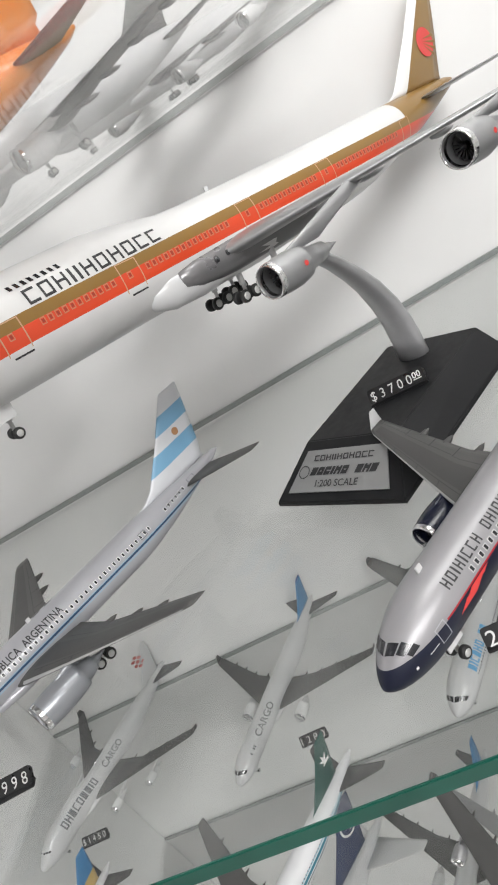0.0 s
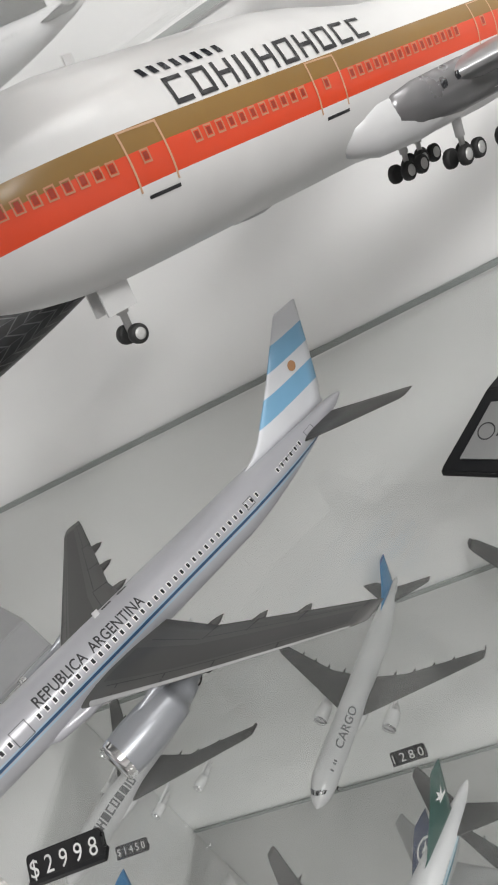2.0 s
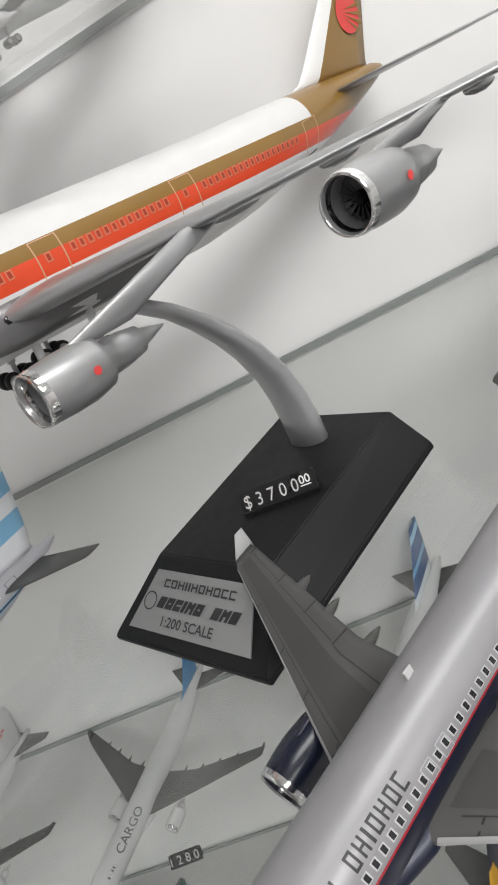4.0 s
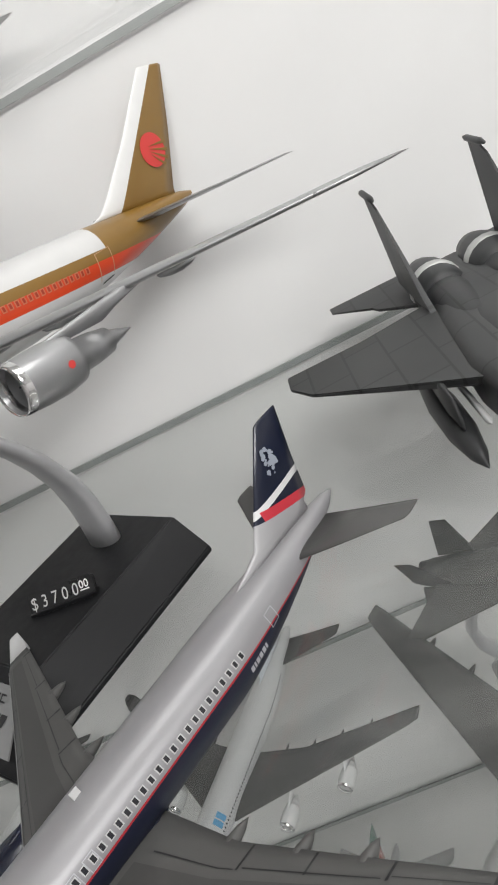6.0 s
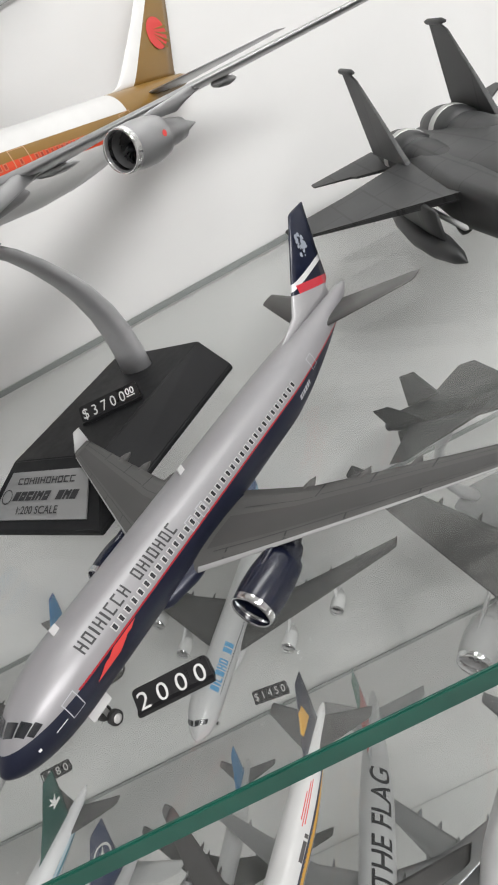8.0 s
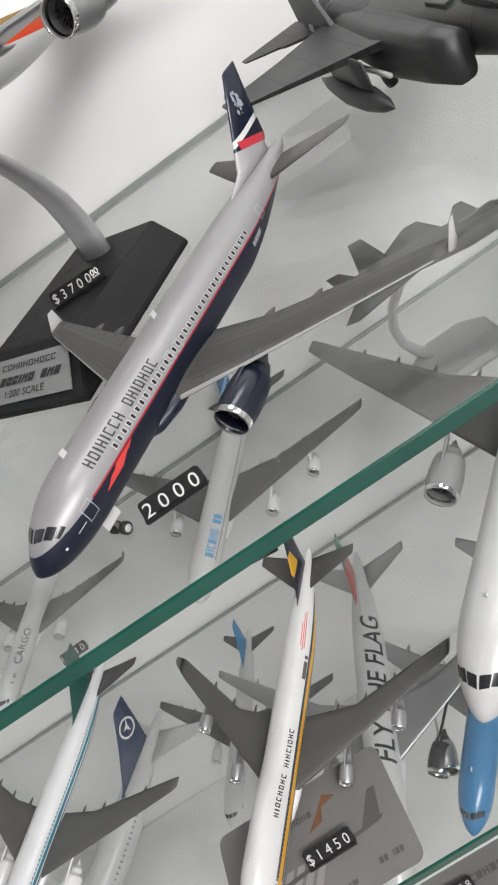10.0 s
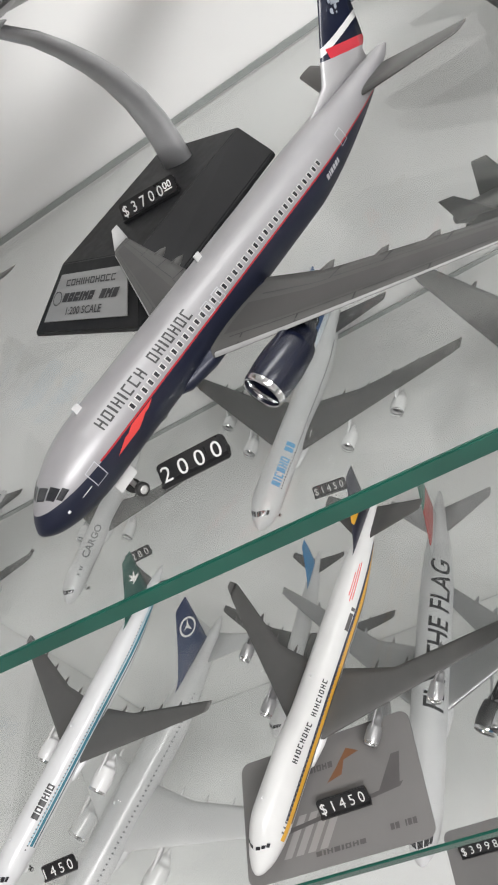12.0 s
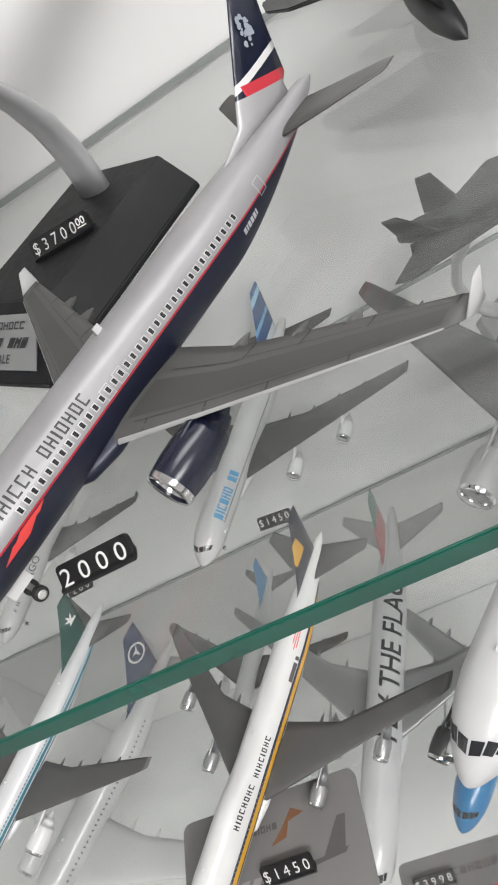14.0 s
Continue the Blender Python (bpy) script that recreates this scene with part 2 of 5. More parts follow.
def bar_points(shapes, h, w, gap, stroke):
    """A row of plain bars and frames in place of a name: b one bar, f an open frame, t two bars, w a wide block, - a space."""
    pts, faces = [], []

    def quad(x0, x1, y0, y1):
        k = len(pts)
        pts.extend(((x0, y0, 0), (x1, y0, 0), (x1, y1, 0), (x0, y1, 0)))
        faces.append((k, k + 1, k + 2, k + 3))
    x = 0.0
    for c in shapes:
        if c == "b":
            quad(x, x + stroke * 1.3, 0, h)
            x += stroke * 1.3 + gap
            continue
        if c == "f":
            quad(x, x + stroke, 0, h), quad(x + w - stroke, x + w, 0, h)
            quad(x + stroke, x + w - stroke, 0, stroke), quad(x + stroke, x + w - stroke, h - stroke, h)
        elif c == "t":
            quad(x, x + stroke, 0, h), quad(x + w - stroke, x + w, 0, h)
            quad(x + stroke, x + w - stroke, h * 0.42, h * 0.42 + stroke)
        elif c == "c":
            quad(x, x + stroke, 0, h)
            quad(x + stroke, x + w, 0, stroke), quad(x + stroke, x + w, h - stroke, h)
        elif c == "w":
            quad(x, x + w, 0, h)
        x += w + gap
    return pts, faces, x


def slice_up(pts, faces, step):
    """Cuts flat polygons into columns and rows of the given step, so that they can be laid round a curve."""
    bm = bmesh.new()
    vs = [bm.verts.new(p) for p in pts]
    for f in faces:
        try:
            bm.faces.new([vs[i] for i in f])
        except ValueError:
            pass
    ys = [p[1] for p in pts]
    y = min(ys) + step
    while y < max(ys):
        bmesh.ops.bisect_plane(bm, geom=bm.verts[:] + bm.edges[:] + bm.faces[:], plane_co=(0, y, 0), plane_no=(0, 1, 0))
        y += step
    bm.verts.index_update()
    out = [tuple(v.co) for v in bm.verts], [tuple(v.index for v in f.verts) for f in bm.faces]
    bm.free()
    return out

# ---- model airliners: sizes in metres of the real craft, times the model's scale; x runs aft from the nose, -y is the port side ----
A320 = dict(curl=0.3, L=37.8, R=2.0, nose=5.5, tail=12.5, up=0.62, cz=4.06, wing=(11.65, 7.2, 21.15, 1.7, 17.1, -1.3, 1.3), kink=0.36,
            fin=(30.55, 5.4, 35.15, 2.0, 6.07), htail=(31.8, 4.3, 35.9, 1.5, 6.4, 0.8), engines=((11.8, 5.9, -2.4, 1.16, 4.6),), gear=(5.2, 18.0, 3.8), pods=(0.33, 0.52, 0.68))
B757 = dict(L=48.2, R=1.96, nose=5.6, tail=14.5, up=0.6, cz=3.9, wing=(17.2, 8.6, 29.0, 1.8, 20.0, -1.15, 5.0), kink=0.4,
            fin=(37.8, 8.2, 45.3, 2.7, 8.2), htail=(41.2, 4.8, 46.4, 1.7, 7.9, 0.7), engines=((15.2, 6.6, -2.2, 1.3, 6.2),), gear=(5.4, 23.8, 3.7), pods=(0.35, 0.55, 0.72))
B747 = dict(L=72.0, R=3.25, nose=9.6, tail=24.0, up=0.72, cz=5.4, hump=(2.0, 8.5, 19.0, 28.0, 1.55), wing=(20.5, 15.5, 47.0, 3.6, 31.2, -1.9, 2.4), kink=0.42,
            fin=(59.0, 9.6, 68.2, 3.3, 10.6), htail=(60.8, 8.6, 68.6, 2.6, 11.0, 1.9), engines=((22.0, 11.5, -3.6, 1.24, 5.8), (31.3, 20.9, -2.7, 1.27, 5.9)), gear=(8.2, 32.5, 3.2), pods=(0.3, 0.48, 0.66))
A330 = dict(L=60.0, R=2.82, nose=7.5, tail=20.0, up=0.6, cz=5.0, wing=(20.5, 11.5, 37.0, 2.6, 31.5, -1.5, 6.0), kink=0.36,
            fin=(47.0, 9.0, 55.5, 3.2, 8.8), htail=(51.0, 6.2, 57.6, 2.0, 9.7, 0.9), engines=((19.0, 9.4, -2.6, 1.5, 5.8),), gear=(6.7, 30.0, 5.3), pods=(0.25, 0.42, 0.58, 0.74))
A380 = dict(L=72.7, R=3.7, nose=9.0, tail=25.0, up=0.6, cz=6.0, wing=(21.0, 17.5, 46.0, 3.8, 40.0, -2.0, 6.0), kink=0.38,
            fin=(54.0, 13.5, 66.0, 5.0, 13.0), htail=(58.5, 9.5, 68.0, 3.4, 15.2, 1.1), engines=((24.0, 14.9, -3.2, 1.6, 6.0), (33.0, 25.7, -2.4, 1.6, 6.0)), gear=(7.0, 35.0, 5.0), pods=(0.25, 0.42, 0.58, 0.74))
B777 = dict(L=73.0, R=3.1, nose=8.5, tail=23.0, up=0.55, cz=5.6, wing=(25.5, 13.5, 45.5, 2.4, 32.4, -1.7, 6.0), kink=0.36,
            fin=(57.0, 10.0, 67.0, 3.6, 9.6), htail=(61.5, 7.4, 70.0, 2.3, 10.7, 0.9), engines=((24.0, 9.8, -2.9, 1.85, 6.6),), gear=(6.0, 37.0, 5.4), pods=(0.25, 0.42, 0.58, 0.74))
B787 = dict(L=64.0, R=2.95, nose=8.5, tail=21.0, up=0.55, cz=5.3, wing=(20.5, 12.5, 44.0, 1.8, 31.0, -1.6, 7.0), kink=0.34,
            fin=(49.5, 9.0, 58.5, 3.4, 9.2), htail=(53.5, 6.8, 61.0, 2.2, 9.9, 0.9), engines=((20.0, 9.8, -2.5, 1.8, 5.8),), gear=(6.5, 33.0, 4.9), pods=(0.25, 0.42, 0.58, 0.74))


SLIM = dict(B757, cz=4.66, wing=(16.0, 8.6, 27.8, 1.8, 18.4, -1.15, 5.0), fin=(38.3, 8.2, 45.8, 2.7, 8.0), htail=(41.2, 4.8, 46.4, 1.7, 8.05, 0.7),
            engines=((16.1, 6.6, -2.2, 1.3, 6.2),))
JUMBO = dict(B747, cz=5.9, up=0.88, rise=0.1, hump=(2.0, 8.5, 19.0, 28.0, 1.1), wing=(25.5, 14.0, 52.0, 3.6, 31.6, -1.9, 7.4), fin=(61.25, 9.0, 70.45, 3.2, 10.75),
             htail=(61.8, 8.6, 69.4, 2.6, 13.0, 2.2), engines=((24.3, 11.5, -3.7, 1.24, 5.8), (35.05, 20.9, -1.05, 1.27, 5.9)), gear=(8.2, 33.5, 3.2))
B744 = dict(B747, wing=(20.5, 15.5, 47.0, 3.6, 30.2, -1.9, 0.4), engines=((25.0, 11.5, -3.4, 1.24, 5.4), (34.3, 20.9, -2.7, 1.24, 5.4)))
A330F = dict(A330, wing=(20.5, 11.5, 37.0, 2.6, 27.6, -1.5, 2.8), fin=(49.5, 8.5, 57.5, 2.9, 7.2), engines=((20.2, 9.0, -2.6, 1.5, 5.8),))


def smooth01(t):
    t = min(1.0, max(0.0, t))
    return t * t * (3 - 2 * t)


def station(sp, x):
    """Centre height, half width, height above and below the centre, at x metres from the nose."""
    L, R = sp["L"], sp["R"]
    r, cz = R, 0.0
    if x < sp["nose"]:
        t = max(0.0, x / sp["nose"])
        r = R * (1 - (1 - t) ** 2.1) ** (0.56 if "hump" in sp else 0.62)
        cz = sp.get("rise", -0.2 * R if "hump" in sp else -0.3 * R) * (1 - t) ** 1.6
    up, dn, w = r, r, r
    a = L - sp["tail"]
    if x > a:
        t = (x - a) / sp["tail"]
        r = R * (1 - 0.86 * t ** 1.55) * (1 if t < 0.97 else max(0.35, 1 - (t - 0.97) * 20))
        cz = sp["up"] * R * t ** 1.35
        up = dn = r
        w = r
    if "hump" in sp:
        h0, h1, h2, h3, hh = sp["hump"]
        k = smooth01((x - h0) / (h1 - h0)) * (1 - smooth01((x - h2) / (h3 - h2)))
        up += hh * k
        if x < a:
            dn *= 1.06
    return cz, w, up, dn


def surf(sp, s, x, th, off=0.0):
    """A point on the hull at x metres, th radians from the top towards port; off in model metres."""
    cz, w, up, dn = station(sp, x)
    c, sn = math.cos(th), math.sin(th)
    v = up if c > 0 else dn
    if "hump" in sp and c > 0:
        sn = sn * (1 - 0.10 * (up / max(w, 0.1) - 1) * c)
    n = Vector((0, -sn / max(w, 0.01), c / max(v, 0.01)))
    n.normalize()
    return Vector((x * s, -w * sn * s, (cz + v * c) * s)) + n * off


def hull(sp, s, material, parent):
    L, nose, tail = sp["L"], sp["nose"], sp["tail"]
    xs = [0.0, 0.12, 0.35, 0.7] + [nose * k / 9 for k in range(2, 10)]
    xs = sorted(set(round(x, 3) for x in xs if x <= nose))
    step = (L - tail - nose) / 16
    xs += [nose + step * k for k in range(1, 17)]
    xs += [L - tail + tail * k / 16 for k in range(1, 17)]
    xs += [L - 0.1, L]
    xs = sorted(set(round(x, 3) for x in xs))
    rings = [[surf(sp, s, max(x, 0.02), 2 * math.pi * k / 40) for k in range(40)] for x in xs]
    v, f = loft(rings)
    return make("fuselage", v, f, material, parent, smooth=True)


def foil(x0, chord, thick, y, z, flat=False, camber=0.0):
    """A ring of an aerofoil: in the x-z plane, or, for fins, in the x-y plane."""
    pts = []
    prof = [(0, 0), (0.02, 0.36), (0.08, 0.72), (0.2, 0.96), (0.35, 1.0), (0.6, 0.75), (0.85, 0.32), (1, 0.04)]
    for a, h in prof + [(a, -h) for a, h in prof[:0:-1]]:
        o = h * thick / 2 + camber * thick * math.sin(a * math.pi)
        pts.append((x0 + a * chord, y + o, z) if flat else (x0 + a * chord, y, z + o))
    return pts


def wing_line(sp, k):
    """Leading edge x, chord, height, thickness at the fraction k of the semi-span."""
    x0, c0, x1, c1, half, z0, dih = sp["wing"]
    y = k * half
    le = x0 + (x1 - x0) * k
    kk = sp["kink"]
    te0, te1 = x0 + c0, x1 + c1
    tek = te0 + (te1 - te0) * kk * 0.42
    te = te0 + (tek - te0) * k / kk if k < kk else tek + (te1 - tek) * (k - kk) / (1 - kk)
    return le, te - le, z0 + math.tan(radians(dih)) * y + sp.get("curl", 0.3) * k * k, 0.125 - 0.03 * k


def wing(sp, s, side, material, parent, name, winglet=None, panel=None, edge=None):
    rings = []
    for k in (0.0, 0.08, 0.2, sp["kink"], 0.55, 0.7, 0.85, 0.96, 1.0):
        le, ch, z, th = wing_line(sp, k)
        if k == 1.0:
            le, ch = le + ch * 0.1, ch * 0.85
            th *= 0.6
        rings.append([(p[0] * s, p[1] * s, p[2] * s) for p in foil(le, ch, ch * th, side * k * sp["wing"][4], z, camber=0.15)])
    v, f = loft(rings)
    ob = make(name, v, f, material, parent, smooth=True)
    if panel:
        rings = []
        for k in (0.13, 0.2, sp["kink"], 0.55, 0.7, 0.85, 0.95):
            le, ch, z, th = wing_line(sp, k)
            y = side * k * sp["wing"][4]
            rings.append([((le + a * ch) * s, y * s, (z + ch * th * (h / 2 + 0.15 * math.sin(a * math.pi))) * s + 0.00012) for a, h in ((0.2, 0.97), (0.35, 1.01), (0.5, 0.87), (0.6, 0.76))])
        v, f = [p for r in rings for p in r], []
        for i in range(len(rings) - 1):
            f += [(i * 4 + j, i * 4 + j + 1, i * 4 + j + 5, i * 4 + j + 4) for j in range(3)]
        make("wing_panel", v, f, panel, ob, "darker grey wing box panel", smooth=True)
    if panel:
        lines = [(0.16, 0.40, 0.70, 0.712), (0.42, 0.74, 0.72, 0.735), (0.76, 0.95, 0.76, 0.775), (0.16, 0.95, 0.145, 0.155)]
        ribs = [0.405, 0.57, 0.75, 0.955]
        rows = [(k0, k1, a0, a1) for k0, k1, a0, a1 in lines] + [(k, k + 0.006, 0.7, 0.985) for k in ribs] + [(k, k + 0.005, 0.02, 0.15) for k in (0.2, 0.38, 0.55, 0.75)]
        for k0, k1, a0, a1 in rows:
            vs = []
            n = 6
            for i in range(n + 1):
                k = k0 + (k1 - k0) * i / n
                le, ch, z, th = wing_line(sp, k)
                for a in (a0, a1):
                    h = np.interp(a, (0, 0.02, 0.08, 0.2, 0.35, 0.6, 0.85, 1), (0, 0.36, 0.72, 0.96, 1.0, 0.75, 0.32, 0.04))
                    vs.append(((le + a * ch) * s, side * k * sp["wing"][4] * s, (z + ch * th * (h / 2 + 0.15 * math.sin(a * math.pi))) * s + 0.00016))
            make("panel_seam", vs, [(2 * i, 2 * i + 1, 2 * i + 3, 2 * i + 2) for i in range(n)], BLACK_INK, ob)
        vs = []
        for i in range(13):
            k = 0.13 + 0.83 * i / 12
            le, ch, z, th = wing_line(sp, k)
            for a, h in ((-0.004, -0.1), (0.006, 0.3), (0.028, 0.5)):
                vs.append(((le + a * ch) * s, side * k * sp["wing"][4] * s, (z + ch * th * (h / 2 + 0.15 * math.sin(max(a, 0) * math.pi))) * s + 0.00014))
        make("slat_edge", vs, [(3 * i + j, 3 * i + j + 1, 3 * i + j + 4, 3 * i + j + 3) for i in range(12) for j in range(2)], SLAT, ob, "pale bare-metal leading edge", smooth=True)
    le, ch, z, th = wing_line(sp, 1.0)
    y = side * sp["wing"][4]
    if winglet:
        mat_w, kind = winglet
        if kind == "fence":
            rr = [foil(le + 0.7, ch * 0.6, 0.14, y, z - 0.35, True), foil(le + 0.15, ch * 0.95, 0.18, y, z, True), foil(le + 1.15, ch * 0.4, 0.1, y + side * 0.2, z + 1.15, True)]
        else:
            rr = [foil(le + 0.2, ch * 0.85, 0.2, y - side * 0.1, z - 0.05, True), foil(le + 0.7, ch * 0.7, 0.18, y + side * 0.25, z + 0.5, True), foil(le + 1.5, ch * 0.4, 0.1, y + side * 0.45, z + 1.5, True)]
        v, f = loft([[(p[0] * s, p[1] * s, p[2] * s) for p in r] for r in rr])
        make("winglet", v, f, mat_w, ob, smooth=True)
    for k in sp["pods"]:
        le, ch, z, th = wing_line(sp, k)
        y = side * k * sp["wing"][4]
        ln = ch * 0.42 + 1.2
        prof = [(-0.5, 0.02), (-0.42, 0.55), (-0.2, 0.95), (0.1, 1.0), (0.35, 0.6), (0.5, 0.05)]
        rings = lathe([((le + ch * 0.9 + a * ln) * s, r * 0.34 * s) for a, r in prof], "x", (0, y * s, (z - 0.28) * s), 10)
        v, f = loft(rings)
        make("flap_fairing", v, f, material, ob, smooth=True)
    return ob


def blade(sp, s, rows, material, parent, name, flat):
    """A fin or tailplane from rows of (x, chord, thickness, y, z)."""
    rings = [[(p[0] * s, p[1] * s, p[2] * s) for p in foil(x, c, t, y, z, flat)] for x, c, t, y, z in rows]
    v, f = loft(rings)
    return make(name, v, f, material, parent, smooth=True)


def engine(sp, s, e, side, body, lip, parent, fat=False, wing_k=None):
    x, y, z, r, ln = e
    y *= side
    c = (0, y * s, z * s)
    prof = [(0.55, 0.80), (0.12, 0.84), (0.02, 0.90), (0.0, 0.95), (0.05, 1.0), (0.25, 1.07), (0.45, 1.08), (0.7, 0.98), (0.78, 0.92), (0.78, 0.74), (0.9, 0.66), (1.0, 0.52), (1.0, 0.4), (1.1, 0.24), (1.22, 0.03)]
    if "hump" in sp:
        prof = prof[:7] + [(0.56, 1.0), (0.62, 0.95), (0.62, 0.70), (0.85, 0.64), (1.02, 0.52), (1.02, 0.4), (1.15, 0.24), (1.3, 0.03)]
    rings = lathe([((x + a * ln) * s, q * r * s) for a, q in prof], "x", c, 24)
    v, f = loft(rings, caps=False)
    ob = make("engine", v, f, body, parent, smooth=True)
    rings = lathe([((x + a * ln) * s, q * r * s) for a, q in ((0.1, 0.845), (0.02, 0.905), (-0.006, 0.955), (0.03, 1.005), (0.08, 1.035))], "x", c, 24)
    v, f = loft(rings, caps=False)
    make("intake_lip", v, f, lip, ob, "polished intake lip", smooth=True)
    verts, faces = [], []
    for k in range(18):
        a0, a1 = 2 * math.pi * k / 18, 2 * math.pi * (k + 0.8) / 18
        b = len(verts)
        for rad, ang, dx in ((0.2, a0, 0), (0.8, a0, 0), (0.8, a1, 0.12), (0.2, a1, 0.12)):
            verts.append(((x + 0.2 * ln + dx * r) * s, y * s + rad * r * s * math.cos(ang), z * s + rad * r * s * math.sin(ang)))
        faces.append((b, b + 1, b + 2, b + 3))
    make("fan", verts, faces, FAN, ob, "dark fan blades")
    rings = lathe([((x + a * ln) * s, q * r * s) for a, q in ((0.08, 0.01), (0.14, 0.16), (0.2, 0.24), (0.27, 0.24), (0.27, 0.82))], "x", c, 20)
    v, f = loft(rings, caps=False)
    make("spinner", v, f, DARK, ob, "dark spinner and intake duct", smooth=True)
    k = abs(y) / sp["wing"][4]
    le, ch, zw, th = wing_line(sp, k)
    rows = [(x + 0.15 * ln, ln * 0.9, 0.35, y, z + 0.75 * r), (x + 0.4 * ln, ln * 0.85, 0.35, y, z + r * 1.05), (le - 0.3, ch * 0.55, 0.4, y, zw + 0.05)]
    rr = [[(p[0] * s, p[1] * s, p[2] * s) for p in foil(*q, flat=True)] for q in rows]
    v, f = loft(rr)
    make("pylon", v, f, body, ob, smooth=True)
    return ob


def wheel_pair(name, c, r, gap, width, parent, s):
    for side in (-1, 1):
        cy = c[1] + side * gap / 2
        prof = [(-0.5, 0.62), (-0.5, 0.85), (-0.36, 0.97), (0, 1.0), (0.36, 0.97), (0.5, 0.85), (0.5, 0.62)]
        rings = lathe([(cy * s + a * width * s, q * r * s) for a, q in prof], "y", (c[0] * s, 0, c[2] * s), 18)
        v, f = loft(rings)
        w = make(name, v, f, RUBBER, parent, "black rubber tyre", smooth=True)
        rings = lathe([(cy * s + side * width * s * a, q * r * s) for a, q in ((0.3, 0.62), (0.53, 0.6), (0.6, 0.3), (0.56, 0.02))], "y", (c[0] * s, 0, c[2] * s), 14)
        v, f = loft(rings, caps=False)
        make("wheel_hub", v, f, HUB, w, smooth=True)


def gears(sp, s, parent, nose=True, main=True, mrows=1, extra=None):
    gx, mx, my = sp["gear"]
    ground = -sp["cz"]
    rw = 0.55
    legs = ([(gx, 0.0, "nose_gear", 0.42, 1)] if nose else []) + ([(mx, my, "main_gear", rw, mrows), (mx, -my, "main_gear", rw, mrows)] if main else [])
    legs += [(x, y, "main_gear", rw, mrows) for x, y in (extra or ())]
    for x, y, name, r, rows in legs:
        rings = lathe([((ground + r) * s, 0.16 * s), ((ground + r + 0.9) * s, 0.16 * s), ((ground + r + 0.9) * s, 0.26 * s), ((-sp["R"] * 0.6) * s, 0.28 * s)], "z", (x * s, y * s, 0), 10)
        v, f = loft(rings)
        leg = make(name, v, f, SATIN_WHITE, parent, smooth=True)
        for k in range(rows):
            dx = (k - (rows - 1) / 2) * 2.3 * r
            wheel_pair("wheel", (x + dx, y, ground + r), r, 0.95, 0.42, leg, s)
        if name == "nose_gear":
            part("gear_door", box_bm((x - 0.9) * s, (x + 0.5) * s, 0.45 * s, 0.55 * s, -sp["R"] * 1.35 * s, -sp["R"] * 0.85 * s), SATIN_WHITE, leg)
            part("gear_door", box_bm((x - 0.9) * s, (x + 0.5) * s, -0.55 * s, -0.45 * s, -sp["R"] * 1.35 * s, -sp["R"] * 0.85 * s), SATIN_WHITE, leg)


def patch(sp, s, quads, material, parent, name, label="", off=0.0001, cut=3):
    """Plain patches on the hull; each (x0, x1, angle0, angle1[, shift of x at angle1]) in metres and degrees."""
    verts, faces = [], []
    for q in quads:
        x0, x1, a0, a1 = q[:4]
        sh = q[4] if len(q) > 4 else 0.0
        n = max(1, int(abs(x1 - x0) / 1.5)) + 1
        b = len(verts)
        for i in range(n + 1):
            for j in range(cut + 1):
                x = x0 + (x1 - x0) * i / n + sh * j / cut
                verts.append(surf(sp, s, x, radians(a0 + (a1 - a0) * j / cut), off))
        for i in range(n):
            for j in range(cut):
                k = b + i * (cut + 1) + j
                faces.append((k, k + cut + 1, k + cut + 2, k + 1))
    return make(name, verts, faces, material, parent, label, smooth=True)


def frame_quads(x0, x1, a0, a1, w, da):
    return [(x0, x0 + w, a0, a1), (x1 - w, x1, a0, a1), (x0 + w, x1 - w, a0, a0 + da), (x0 + w, x1 - w, a1 - da, a1)]


def on_hull(sp, s, pts, faces, x, angle, material, parent, name, label="", side=1, off=0.00012, step=None, foot=None):
    """Lays flat lettering on the hull: its left end at x, its foot at the angle (degrees from the top); in metres of the real craft."""
    h = max(p[1] for p in pts) - min(p[1] for p in pts)
    pts, faces = slice_up(pts, faces, step or max(h / 7, 1e-6))
    verts = []
    for u, v, _ in pts:
        c, w, up, dn = station(sp, x + u)
        rad = (w + up) / 2
        if foot is not None:
            angle = math.degrees(math.acos(min(1, max(-1, foot / up))))
        verts.append(surf(sp, s, x + u if side > 0 else x - u, side * (radians(angle) - v / rad), off))
    return pieces(name, verts, faces, material, parent, label)


def cabin_windows(sp, s, spans, angle, w, h, pitch, parent, material=None, rim=None, skip=()):
    rows, rims = [], []
    for x0, x1 in spans:
        n = int((x1 - x0) / pitch)
        for k in range(n):
            x = x0 + k * pitch
            da = math.degrees(h / station(sp, x)[1]) / 2
            for sd in (1, -1):
                rows.append((x, x + w, sd * (angle - da), sd * (angle + da)))
                rims.append((x - w * 0.3, x + w * 1.3, sd * (angle - da * 1.3), sd * (angle + da * 1.3)))
    if rim:
        patch(sp, s, rims, rim, parent, "window_trim", "pale trim round the cabin windows", 0.00008, 1)["kind"] = "stuff"
    return tagged(patch(sp, s, rows, material or DARK, parent, "window_row", "row of small dark cabin windows", 0.00014, 1), kind="stuff")


